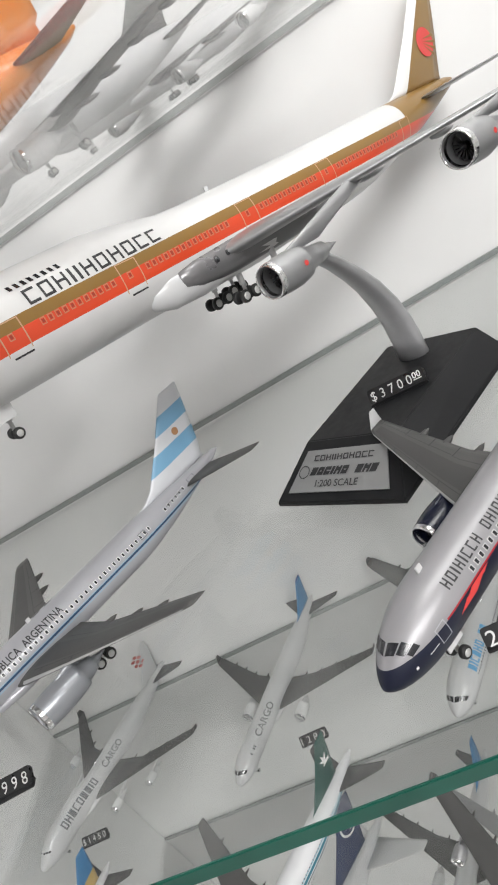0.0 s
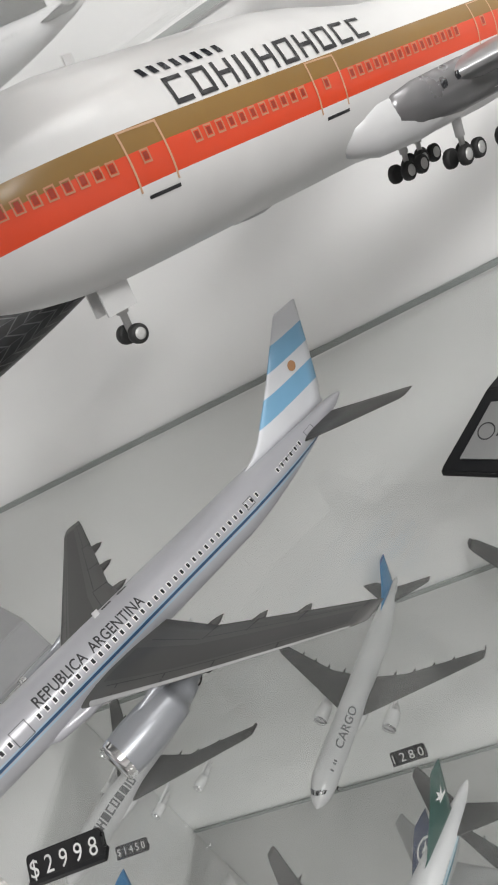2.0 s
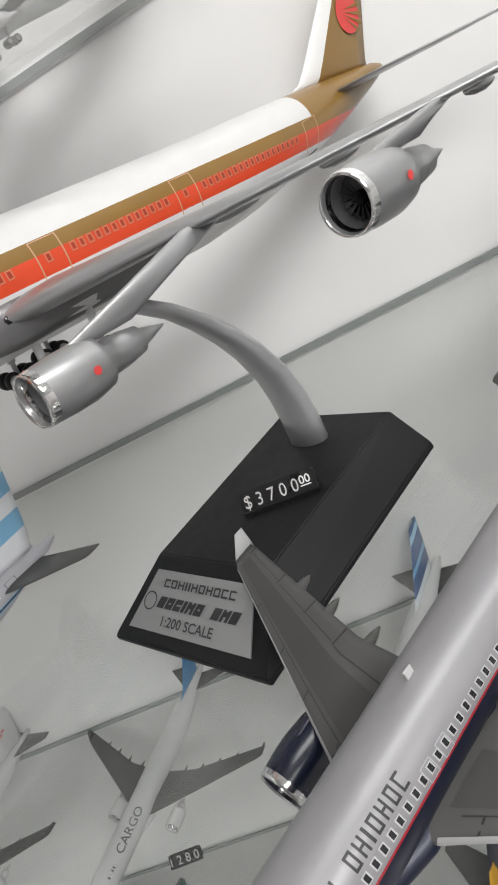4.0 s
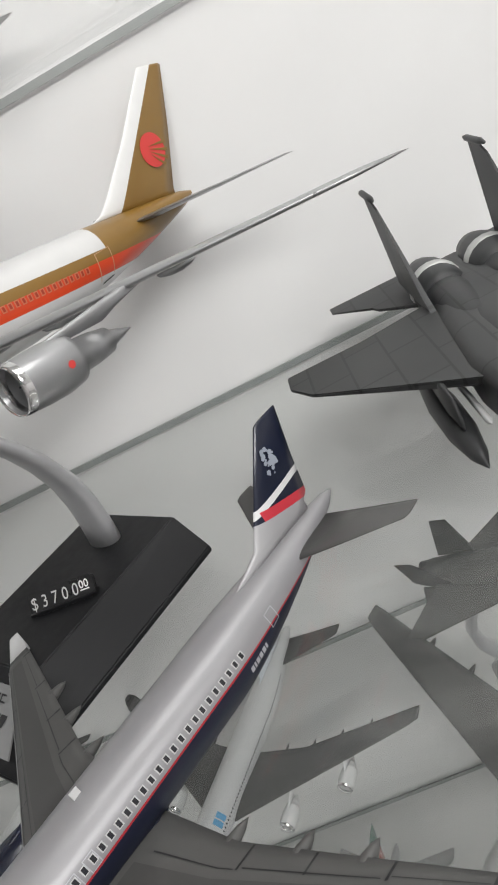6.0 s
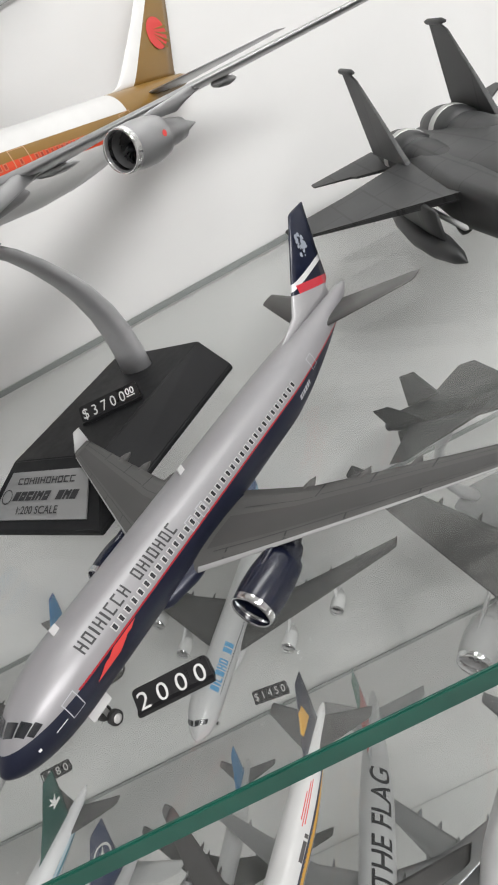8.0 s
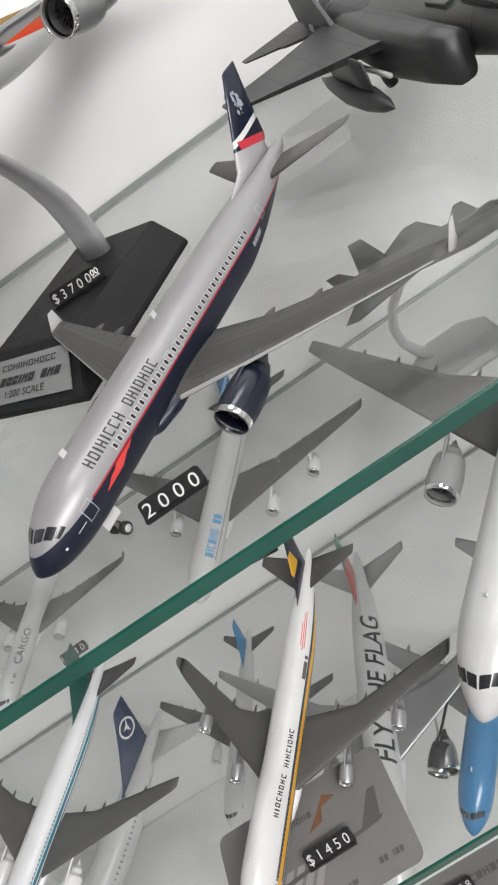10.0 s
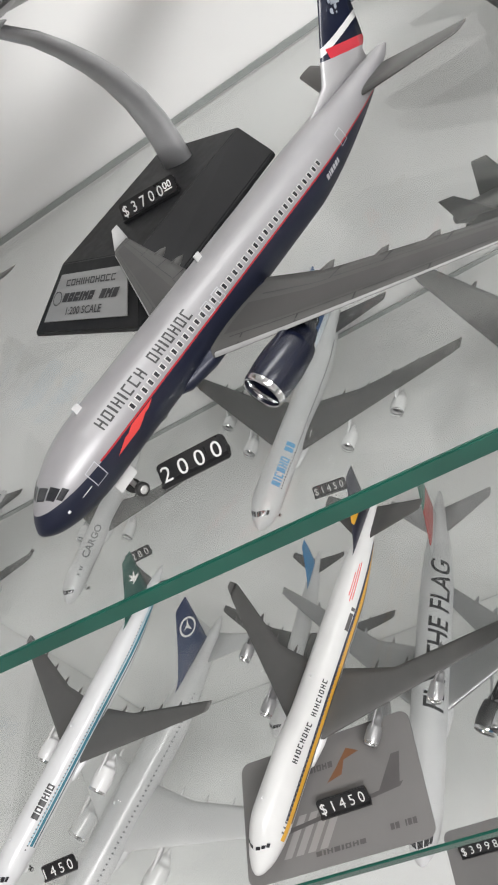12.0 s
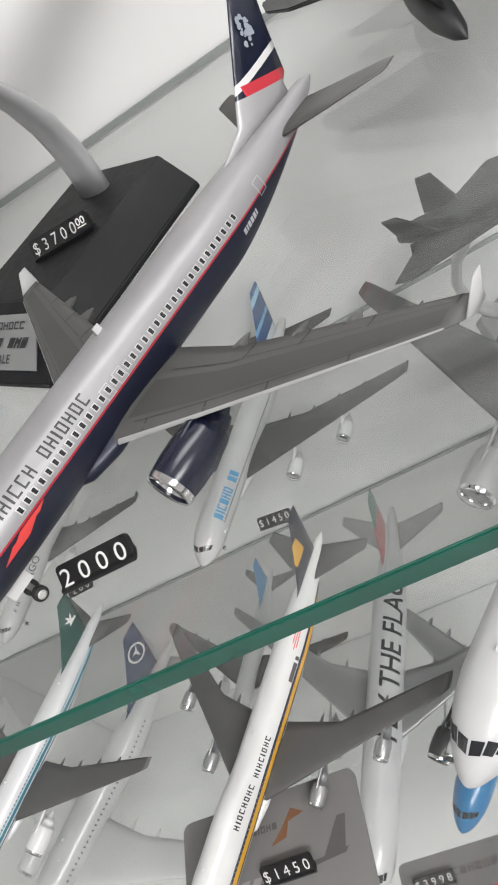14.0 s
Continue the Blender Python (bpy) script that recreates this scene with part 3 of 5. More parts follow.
def airliner(name, sp, s, at, heading, label, hull_mat, wing_mat, fin_mat, eng_mat=None, lip=None, pitch=0.0, panel=None, winglet=None, gear=True, mrows=1,
             windows=None, cockpit=True, group="model airliners", hump_windows=False, extra_gear=None, htail_mat=None, lift=0.0, roll=0.0):
    """at: the nose tip's place over the shelf and the shelf's height; heading: the way the nose points, in the plan."""
    hx, hy = heading
    d = math.hypot(hx, hy)
    rz = math.degrees(math.atan2(-hy / d, -hx / d))
    root = empty(name, pose(at[0], at[1], at[2] + sp["cz"] * s + lift, 0, 0, rz) @ pose(0, 0, 0, 0, pitch, 0) @ pose(0, 0, 0, roll), label, "model airplane", group)
    hull(sp, s, hull_mat, root)
    wing(sp, s, -1, wing_mat, root, "port_wing", winglet, panel)
    wing(sp, s, 1, wing_mat, root, "starboard_wing", winglet, panel)
    fx, fc, tx, tc, fh = sp["fin"]
    zt = station(sp, fx)[0] + station(sp, fx)[2]
    blade(sp, s, [(fx - 2.6, fc + 2.4, 0.12, 0, zt - 0.25), (fx - 0.6, fc + 0.4, 0.5, 0, zt + 0.35), (fx + 0.5, fc * 0.96, 0.6, 0, zt + fh * 0.12), (fx + (tx - fx) * 0.5, (fc + tc) / 2, 0.45, 0, zt + fh / 2), (tx, tc, 0.25, 0, zt + fh * 0.985), (tx + 0.25, tc * 0.85, 0.12, 0, zt + fh)],
          fin_mat, root, "tail_fin", True)
    hx0, hc, hx1, hc1, hs, hz = sp["htail"]
    for sd, nm in ((-1, "port_tailplane"), (1, "starboard_tailplane")):
        blade(sp, s, [(hx0, hc, 0.5, 0, hz), (hx0 + (hx1 - hx0) * 0.5, (hc + hc1) / 2, 0.34, sd * hs * 0.5, hz + hs * 0.05), (hx1, hc1, 0.18, sd * hs * 0.98, hz + hs * 0.1), (hx1 + 0.3, hc1 * 0.75, 0.08, sd * hs, hz + hs * 0.1)], htail_mat or wing_mat, root, nm, False)
    for e in sp["engines"]:
        for sd in (-1, 1):
            engine(sp, s, e, sd, eng_mat or wing_mat, lip or CHROME, root)
    if gear:
        gears(sp, s, root, mrows=mrows, extra=extra_gear)
    # wing-to-body fairing under the belly
    x0, c0 = sp["wing"][0], sp["wing"][1]
    R = sp["R"]
    prof = [(-0.25, 0.25), (-0.1, 0.78), (0.15, 0.98), (0.6, 1.0), (0.95, 0.85), (1.2, 0.25)]
    rings = [[((x0 + a * c0) * s, R * 1.12 * q * s * math.cos(2 * math.pi * k / 20), (-R * 0.72 + R * 0.45 * q * math.sin(2 * math.pi * k / 20)) * s) for k in range(20)] for a, q in prof]
    v, f = loft(rings)
    make("belly_fairing", v, f, hull_mat, root, smooth=True)
    if cockpit:
        n = sp["nose"]
        up = 1 if "hump" not in sp else 1.0
        q = []
        xw, x2 = (n * 0.235, n * 0.40) if "hump" not in sp else (n * 0.33, n * 0.56)
        for sd in (1, -1):
            if "hump" in sp:
                q += [(xw, xw + 0.5, sd * 6, sd * 24, 0.3), (xw + 0.5, xw + 1.0, sd * 27, sd * 41, 0.3), (xw + 1.0, xw + 1.6, sd * 43, sd * 54, 0.2)]
                continue
            q += [(xw - n * 0.02, xw + n * 0.095, sd * 3, sd * 27, n * 0.035), (xw + n * 0.03, xw + n * 0.15, sd * 30, sd * 49, n * 0.03), (xw + n * 0.085, xw + n * 0.2, sd * 51, sd * 63, n * 0.02)]
        for one in q:
            patch(sp, s, [one], DARK, root, "cockpit_window", "dark cockpit window pane", 0.00016, 4)
    if windows:
        spans, ang, w, h, p = windows[:5]
        cabin_windows(sp, s, spans, ang, w, h, p, root, *windows[5:])
    for x in (sp["nose"] * 1.1, sp["L"] * 0.45):
        part("antenna", prism_bm([((x - 0.2) * s, -0.05 * s), ((x + 0.25) * s, -0.02 * s), ((x + 0.25) * s, 0.02 * s), ((x - 0.2) * s, 0.05 * s)], (station(sp, x)[2] - 0.1) * s, (station(sp, x)[2] + 0.4) * s), SATIN_WHITE, root, "white blade antenna")
    return root


# ---- price tags, cards and stands ----


TAG_INK = mat("tag_print", (0.6, 0.6, 0.59), 0.45)


def price_tag(words, x, y, z, w, h, rz=0.0, back=35.0, label="", small=""):
    tag = empty("price_tag", pose(x, y, z, 0, 0, rz), label or "black plastic price tag with white digits", "price tag", "price tags")
    t = 0.0018
    lean = pose(0, 0, 0, 90 - back, 0, 0)
    bm = prism_bm([(-w / 2, 0), (w / 2 - h * 0.12, 0), (w / 2, h * 0.14), (w / 2, h * 0.86), (w / 2 - h * 0.12, h), (-w / 2 + h * 0.1, h), (-w / 2, h * 0.9)], -t, 0, bevel=0.0003)
    bm.transform(lean)
    part("tag_plate", bm, TAG_BLACK, tag)
    bm = box_bm(-w / 2, w / 2, 0.0, 0.004, 0.0, 0.0012)
    part("tag_foot", bm, TAG_BLACK, tag)
    pts, faces = text_points(" ".join(words), 1.0, 0.0)
    x0, x1 = min(p[0] for p in pts), max(p[0] for p in pts)
    y0, y1 = min(p[1] for p in pts), max(p[1] for p in pts)
    room = w * (0.88 if not small else 0.72)
    sy = h * 0.62 / (y1 - y0)
    sx = room / (x1 - x0)
    vs = [lean @ Vector((-w * 0.45 + (p[0] - x0) * sx, h * 0.19 + (p[1] - y0) * sy, 0.0003)) for p in pts]
    pieces("digit", vs, faces, TAG_INK, tag, "white printed digit")
    if small:
        pts, faces = text_points(small, 1.0)
        xa, xb = min(p[0] for p in pts), max(p[0] for p in pts)
        k = w * 0.14 / (xb - xa)
        vs = [lean @ Vector((w * 0.29 + (p[0] - xa) * k, h * 0.48 + p[1] * k, 0.0003)) for p in pts]
        pieces("small_digit", vs, faces, WHITE_INK, tag)
        vs = [lean @ Vector(p) for p in ((w * 0.29, h * 0.38, 0.0003), (w * 0.43, h * 0.38, 0.0003), (w * 0.43, h * 0.43, 0.0003), (w * 0.29, h * 0.43, 0.0003))]
        make("underline", vs, [(0, 1, 2, 3)], WHITE_INK, tag)
    return tag


def stand(name, m, outline, upper, height, dark, label, arm_pts, arm_w):
    """A display stand: a slab whose sides slope in from the foot's outline to the upper one, and a curved arm. Both in its own plan: u to the front."""
    root = empty(name, m, label, "display stand", "display stands")
    bm = bmesh.new()
    low = [bm.verts.new((u, v, 0)) for u, v in outline]
    rise = [bm.verts.new((u, v, 0.0025)) for u, v in outline]
    top = [bm.verts.new((u, v, height)) for u, v in upper]
    n = len(outline)
    bm.faces.new(low[::-1])
    bm.faces.new(top)
    for k in range(n):
        j = (k + 1) % n
        bm.faces.new((low[k], low[j], rise[j], rise[k]))
        bm.faces.new((rise[k], rise[j], top[j], top[k]))
    bmesh.ops.bevel(bm, geom=bm.edges[:], offset=0.0005, segments=2, affect="EDGES")
    part("base", bm, dark, root)
    rings = []
    for i, (p, w) in enumerate(zip(arm_pts, arm_w)):
        a, b = Vector(arm_pts[max(0, i - 1)]), Vector(arm_pts[min(len(arm_pts) - 1, i + 1)])
        d = (b - a).normalized()
        side = Vector((0, 1, 0))
        nrm = d.cross(side).normalized()
        ring = []
        for k in range(16):
            c, sn = math.cos(2 * math.pi * k / 16), math.sin(2 * math.pi * k / 16)
            ring.append(Vector(p) + side * (w * c) + nrm * (w * 0.55 * sn))
        rings.append(ring)
    v, f = loft(rings)
    make("arm", v, f, ALU, root, "curved brushed aluminium arm", smooth=True)
    return root

# ---- the cabinet and the room round it ----
WALL_Y, LEFT_X, RIGHT_X, TOP_Z, BASE_Z = 0.352, -0.525, 0.52, 0.66, -0.60


def structure(name, bm, material, label, category):
    return tagged(part(name, bm, material), label, category, kind="structure")


structure("wall_back", box_bm(LEFT_X - 0.02, RIGHT_X + 0.02, WALL_Y, WALL_Y + 0.02, BASE_Z - 0.02, TOP_Z + 0.02), WHITE_WALL, "white laminate back panel of the display cabinet", "wall")
structure("wall_left", box_bm(LEFT_X - 0.02, LEFT_X, -0.1, WALL_Y - 0.001, BASE_Z, TOP_Z), WHITE_WALL, "white laminate side panel of the display cabinet", "wall")
structure("wall_right", box_bm(RIGHT_X, RIGHT_X + 0.02, -0.1, WALL_Y - 0.001, BASE_Z, TOP_Z), WHITE_WALL, "white laminate side panel of the display cabinet", "wall")
structure("cabinet_top", box_bm(LEFT_X - 0.02, RIGHT_X + 0.02, -0.1, WALL_Y - 0.001, TOP_Z, TOP_Z + 0.018), WHITE_WALL, "white laminate top panel of the display cabinet", "cabinet top")
structure("cabinet_base", box_bm(LEFT_X - 0.02, RIGHT_X + 0.02, -0.1, WALL_Y - 0.001, BASE_Z - 0.02, BASE_Z), WHITE_WALL, "white laminate bottom panel of the display cabinet", "cabinet base")
structure("floor", box_bm(-2.2, 2.2, -2.4, 0.5, -1.02, -1.0), ROOM_FLOOR, "grey shop floor in front of the cabinet", "floor")
structure("ceiling", box_bm(-2.2, 2.2, -2.4, 0.5, CEIL, CEIL + 0.02), ROOM_WALL, "pale painted shop ceiling", "ceiling")
structure("wall_room_left", box_bm(-2.22, -2.2, -2.4, 0.5, -1.0, CEIL), ROOM_WALL, "pale painted shop wall", "wall")
structure("wall_room_right", box_bm(2.2, 2.22, -2.4, 0.5, -1.0, CEIL), ROOM_WALL, "pale painted shop wall", "wall")
structure("wall_room_front", box_bm(-2.2, 2.2, -2.42, -2.4, -1.0, CEIL), ROOM_WALL, "pale painted shop wall", "wall")
structure("wall_room_back", box_bm(-2.2, 2.2, 0.5, 0.52, -1.0, CEIL), ROOM_WALL, "pale painted shop wall", "wall")


def glass_shelf(z, front, label):
    """A shelf pane whose top lies at z."""
    root = tagged(new("glass_shelf"), label, "glass shelf", "glass shelves")
    root.matrix_world = pose(0, 0, z)
    t = 0.006
    x0, x1, y1 = LEFT_X + 0.001, RIGHT_X - 0.001, WALL_Y - 0.0015
    v = [(x0, front + 0.001, 0), (x1, front + 0.001, 0), (x1, y1, 0), (x0, y1, 0), (x0, front + 0.001, -t), (x1, front + 0.001, -t), (x1, y1, -t), (x0, y1, -t)]
    make("pane", v, [(0, 1, 2, 3), (7, 6, 5, 4)], GLASS, root, "clear dusty glass pane")
    bm = box_bm(x0, x1, front, front + 0.0012, -t, 0, 0.0004)
    part("front_edge", bm, GLASS_EDGE, root, "green ground glass edge")
    bm = box_bm(x0, x1, y1 - 0.0012, y1, -0.0045, -0.0008)
    part("back_edge", bm, SEAL, root, "grey-green back edge of the glass")
    return root


UPPER, LOWER, LOWEST = 0.176, -0.194, -0.37
glass_shelf(UPPER, -0.087, "glass shelf with green edge carrying model airliners")
glass_shelf(0.0, 0.012, "glass shelf with green edge carrying large models")
glass_shelf(LOWER, 0.0, "glass shelf with green edge carrying small models")
glass_shelf(LOWEST, 0.0, "low glass shelf with green edge carrying models")

# ---- models on the main shelf ----
S200, S400 = 0.005275, 0.00264

WHITE_HULL = livery("white_hull", (0.53, 0.53, 0.535), [])
# large four-engined airliner in white, gold and red on its stand
s = 0.0049
gold_red = livery("white_gold_red_hull", (0.61, 0.605, 0.60), [
    (GOLD, 0.7 * s, 1.5 * s, 0.0, 58 * s, 0, 12 * s, -0.0045 / s),
    ((0.62, 0.055, 0.013), -0.45 * s, 0.7 * s, 0.0, 66 * s, 0, 12 * s, -0.0045 / s),
    (GOLD, 0.7 * s, 9 * s, 58.0 * s, 80 * s, 0, 0, 0)], 0.3, coat=0.15)
gold_fin = livery("gold_fin", GOLD, [((0.78, 0.775, 0.765), -68.9 * s, -40.0 * s, 0, 90 * s, 1.15, 0, 0)], 0.35)
gold_fin.name = "gold_fin"
jumbo = airliner("jumbo_jet_model", JUMBO, s, (-0.2011, 0.0691, 0.0), (-0.646, -0.763), "large white four-engined model airliner with gold and red stripe",
                 gold_red, SILVER, gold_fin, SILVER, CHROME, pitch=10.1, lift=0.12175, roll=3.0, mrows=2, extra_gear=((30.3, 1.9), (30.3, -1.9)),
                 windows=None)
DOOR_XS = (9.17, 19.2, 31.9, 42.45, 56.45)
PALE_LINE = mat("pale_line", (0.50, 0.30, 0.18), 0.4)


def side_angle(sp, x, z):
    """Degrees from the top at which the hull's side reaches the height z."""
    cz, w, up, dn = station(sp, x)
    return math.degrees(math.acos(max(-1, min(1, (z - cz) / (up if z > cz else dn)))))


for x in DOOR_XS:
    a0, a1 = side_angle(JUMBO, x + 1, 1.45), side_angle(JUMBO, x + 1, -0.7)
    b0, b1 = side_angle(JUMBO, x + 1, -0.85), side_angle(JUMBO, x + 1, -0.98)
    for sd in (1, -1):
        patch(JUMBO, s, [(x, x + 0.09, sd * a0, sd * a1), (x + 1.75, x + 1.84, sd * a0, sd * a1), (x + 0.09, x + 1.75, sd * a0, sd * (a0 + 1))], PALE_LINE, jumbo, "door_outline", "pale door outline", 0.0001, 6)
        patch(JUMBO, s, [(x + 0.3, x + 1.8, sd * b0, sd * b1)], BLACK_INK, jumbo, "door_sill", "dark door sill", 0.0001, 1)
for k in range(8):
    for sd in (1, -1):
        patch(JUMBO, s, [(11.6 + k * 0.55, 11.88 + k * 0.55, sd * 42, sd * 48, 0.12)], DARK, jumbo, "upper_deck_window", "", 0.00014, 2)
rim_mat = mat("pale_rim", (0.46, 0.20, 0.11), 0.4)
PANE_RED = mat("dusky_red_pane", (0.30, 0.030, 0.012), 0.3)
for x0, n in ((1.7, 12), (9.8, 1), (12.3, 11), (19.85, 1), (21.6, 15), (32.5, 1), (34.2, 13), (43.1, 1), (44.8, 18)):
    for k in range(n):
        x = x0 + k * 0.6
        w0, w1 = side_angle(JUMBO, x, 0.68), side_angle(JUMBO, x, 0.18)
        pane = patch(JUMBO, s, [(x + 0.04, x + 0.23, w0 + 1.6, w1 - 1.6)], PANE_RED, jumbo, "cabin_window", "", 0.00014, 2)
        patch(JUMBO, s, frame_quads(x - 0.06, x + 0.33, w0, w1, 0.06, 1.0), rim_mat, pane, "window_rim", "pale rim", 0.0001, 2)
pts, faces, wd = bar_points("cftbbtftfcc", 1.05, 0.9, 0.32, 0.18)
on_hull(JUMBO, s, pts, faces, 12.3, 70, BLACK_INK, jumbo, "title_bar", "black bar in place of a name", foot=1.62)
for e in JUMBO["engines"]:
    for sd in (-1, 1):
        c = Vector(((e[0] + 0.45 * e[4]) * s, (sd * e[1] - e[3] * 1.09) * s, (e[2] + 0.1) * s))
        make("nacelle_dot", [c + Vector((0.2 * math.cos(2 * math.pi * j / 12) * s, -0.00008, 0.2 * math.sin(2 * math.pi * j / 12) * s)) for j in range(12)], [tuple(range(12))], RED_INK, jumbo, "small red dot on the nacelle")
# round emblem on the fin: a disc cut by thin rays
EMBLEM_GOLD = mat("emblem_gold", GOLD, 0.35)
for sd in (-1, 1):
    v, f = [], []
    fx, fz = 68.9, 7.4
    for k in range(24):
        a = 2 * math.pi * k / 24
        v.append(((fx + 1.5 * math.cos(a)) * s, sd * 0.29 * s, (fz + 1.5 * math.sin(a)) * s))
    f.append(tuple(range(24)))
    emblem = make("emblem", v, f, RED_INK, jumbo, "round red emblem with gold rays")
    for j in range(4):
        a0 = 0.25 - j * 0.42
        tip = [(fx - 0.5, fz + 0.35 - 0.2 * j), (fx + 1.75 * math.cos(a0 + 0.09), fz + 1.75 * math.sin(a0 + 0.09)), (fx + 1.75 * math.cos(a0 - 0.09), fz + 1.75 * math.sin(a0 - 0.09))]
        make("ray", [(x * s, sd * 0.33 * s, z * s) for x, z in tip], [(0, 1, 2)], EMBLEM_GOLD, emblem, "thin gold ray")

# twin-engined airliner in grey and midnight blue
s = 0.00522
NAVY = (0.008, 0.011, 0.028)
navy_hull = livery("silver_navy_hull", (0.28, 0.275, 0.285), [
    (NAVY, -9 * s, 0.3 * s, 0, 40 * s, 0, 0, 0),
    ((0.42, 0.02, 0.03), 0.3 * s, 0.4 * s, 4.5 * s, 34 * s, 0.0, 0, 0)], 0.4, 0.25, 0.1)
navy_fin = livery("navy_fin", NAVY, [((0.40, 0.395, 0.405), -90 * s, 15.0 * s, 0, 60 * s, -0.35, 0, 0), ((0.75, 0.75, 0.75), 4.0 * s, 4.4 * s, 31.4 * s, 60 * s, 0.0, 0, 0),
                                     ((0.6, 0.04, 0.06), 15.0 * s, 15.62 * s, 32.6 * s, 60 * s, -0.35, 0, 0)], 0.3)
navy_paint = mat("navy_paint", (0.006, 0.008, 0.02), 0.25, coat=0.1)
twin = airliner("narrowbody_jet_model", A320, s, (-0.1053, 0.029, 0.0), (-0.698, -0.716), "silver-grey twin-jet model with navy belly standing on glass",
                navy_hull, GREY_WING, navy_fin, navy_paint, CHROME, panel=GREY_WING2, winglet=(mat("pale_grey_paint", (0.4, 0.4, 0.4), 0.4), "fence"),
                windows=([(7.6, 27.0)], 67, 0.2, 0.3, 0.53, DARK, mat("white_rim_a", (0.5, 0.5, 0.5), 0.4)))
FINE_INK = mat("fine_print", (0.42, 0.42, 0.45), 0.45)
CREST_INK = mat("crest_print", (0.33, 0.36, 0.42), 0.45)
pts, faces, wd = bar_points("tfbtbcct-ftbftfc", 0.66, 0.38, 0.17, 0.1)
on_hull(A320, s, pts, faces, 5.8, 56.5, BLACK_INK, twin, "title_bar", "dark bar in place of a name")
patch(A320, s, [(6.9, 8.7, 82.5, 88, -0.5), (6.2, 8.0, 87, 97, -0.9)], RED_INK, twin, "red_flash", "angular red flash on the navy belly", 0.00012, 4)
for x in (14.2, 15.25):
    for sd in (1, -1):
        patch(A320, s, frame_quads(x, x + 0.62, sd * 58, sd * 78, 0.045, sd * 1.2), FINE_INK, twin, "exit_outline", "fine white outline of an overwing exit", 0.00013, 4)
for x0, x1, a0, a1 in ((3.5, 4.3, 70, 100), (28.6, 29.3, 64, 92)):
    patch(A320, s, frame_quads(x0, x1, a0, a1, 0.05, 1.2), FINE_INK, twin, "door_outline", "fine white door outline", 0.00013, 6)
patch(A320, s, [(2.6, 3.3, 90, 91.5), (1.6, 1.75, 86, 92)], WHITE_INK, twin, "nose_markings", "", 0.00013, 2)
pts, faces, wd = bar_points("wbwwwb", 0.34, 0.24, 0.07, 0.1)
on_hull(A320, s, pts, faces, 26.2, 103, FINE_INK, twin, "registration_bar", "small grey bar")
for sd in (-1, 1):
    v, f = [], []
    random.seed(5)
    for k in range(30):
        a, q = random.uniform(0, 6.28), random.uniform(0, 1) ** 0.6
        cx, cz, r = 34.75 + 0.55 * q * math.cos(a), 5.95 + 0.8 * q * math.sin(a), random.uniform(0.07, 0.19)
        b = len(v)
        v += [((cx + r * math.cos(2 * math.pi * j / 6)) * s, sd * (0.25 + 0.002 * k) * s, (cz + r * math.sin(2 * math.pi * j / 6)) * s) for j in range(6)]
        f.append(tuple(range(b, b + 6)))
    make("crest", v, f, CREST_INK, twin, "pale blotched crest")

# slim twin-engined airliner in white with pale blue bands
s = 0.00501
SKY = (0.22, 0.45, 0.66)
sky_hull = livery("white_sky_hull", (0.40, 0.40, 0.425), [((0.02, 0.07, 0.15), 0.0 * s, 0.2 * s, 2 * s, 46 * s, 0, 0, 0), ((0.33, 0.47, 0.58), 0.22 * s, 0.31 * s, 2 * s, 46 * s, 0, 0, 0), ((0.33, 0.47, 0.58), -0.22 * s, -0.08 * s, 2 * s, 44 * s, 0, 0, 0)], 0.28, 0.15)
sky_fin = livery("white_sky_fin", (0.72, 0.73, 0.76), [(SKY, 3.6 * s, 5.2 * s, 0, 80 * s, 0, 0, 0), (SKY, 6.6 * s, 8.2 * s, 0, 80 * s, 0, 0, 0)], 0.35)
slim = airliner("slim_jet_model", SLIM, s, (-0.3336, 0.0505, 0.0), (-0.646, -0.763), "white twin-jet model with sky blue bands beside a tug",
                sky_hull, GREY_WING, sky_fin, mat("pale_engine_paint", (0.3, 0.31, 0.33), 0.3, 0.45), CHROME, panel=GREY_WING2, pitch=3.36, lift=0.00695, mrows=2,
                windows=([(8.5, 13.6), (15.0, 36.5), (38.2, 42.0)], 66, 0.2, 0.32, 0.62, DARK, mat("white_rim_b", (0.8, 0.8, 0.8), 0.4)))
pts, faces = text_points("REPUBLICA  ARGENTINA", 1.0)
k = 9.0 / max(p[0] for p in pts)
on_hull(SLIM, s, [(p[0] * k, p[1] * k * 1.35, 0) for p in pts], faces, 15.3, 57, BLACK_INK, slim, "letter", "dark grey capital on the hull")
for x0, x1, a0, a1 in ((13.2, 14.4, 50, 82), (34.2, 35.1, 56, 76), (42.4, 43.5, 50, 76)):
    patch(SLIM, s, frame_quads(x0, x1, a0, a1, 0.07, 1.6), GREY_INK, slim, "door_outline", "fine grey door outline", 0.00013, 6)
patch(SLIM, s, [(38.6, 41.2, 62, 63.5), (22.2, 23.0, -8, -1), (23.6, 24.4, -8, -1)], BLACK_INK, slim, "hull_markings", "", 0.00013, 2)
for sd in (-1, 1):
    v = [((45.0 + 0.42 * math.cos(2 * math.pi * j / 16)) * s, sd * 0.27 * s, (5.9 + 0.42 * math.sin(2 * math.pi * j / 16)) * s) for j in range(16)]
    make("sun_emblem", v, [tuple(range(16))], mat("bronze_print", (0.45, 0.24, 0.12), 0.4), slim, "small bronze sun")

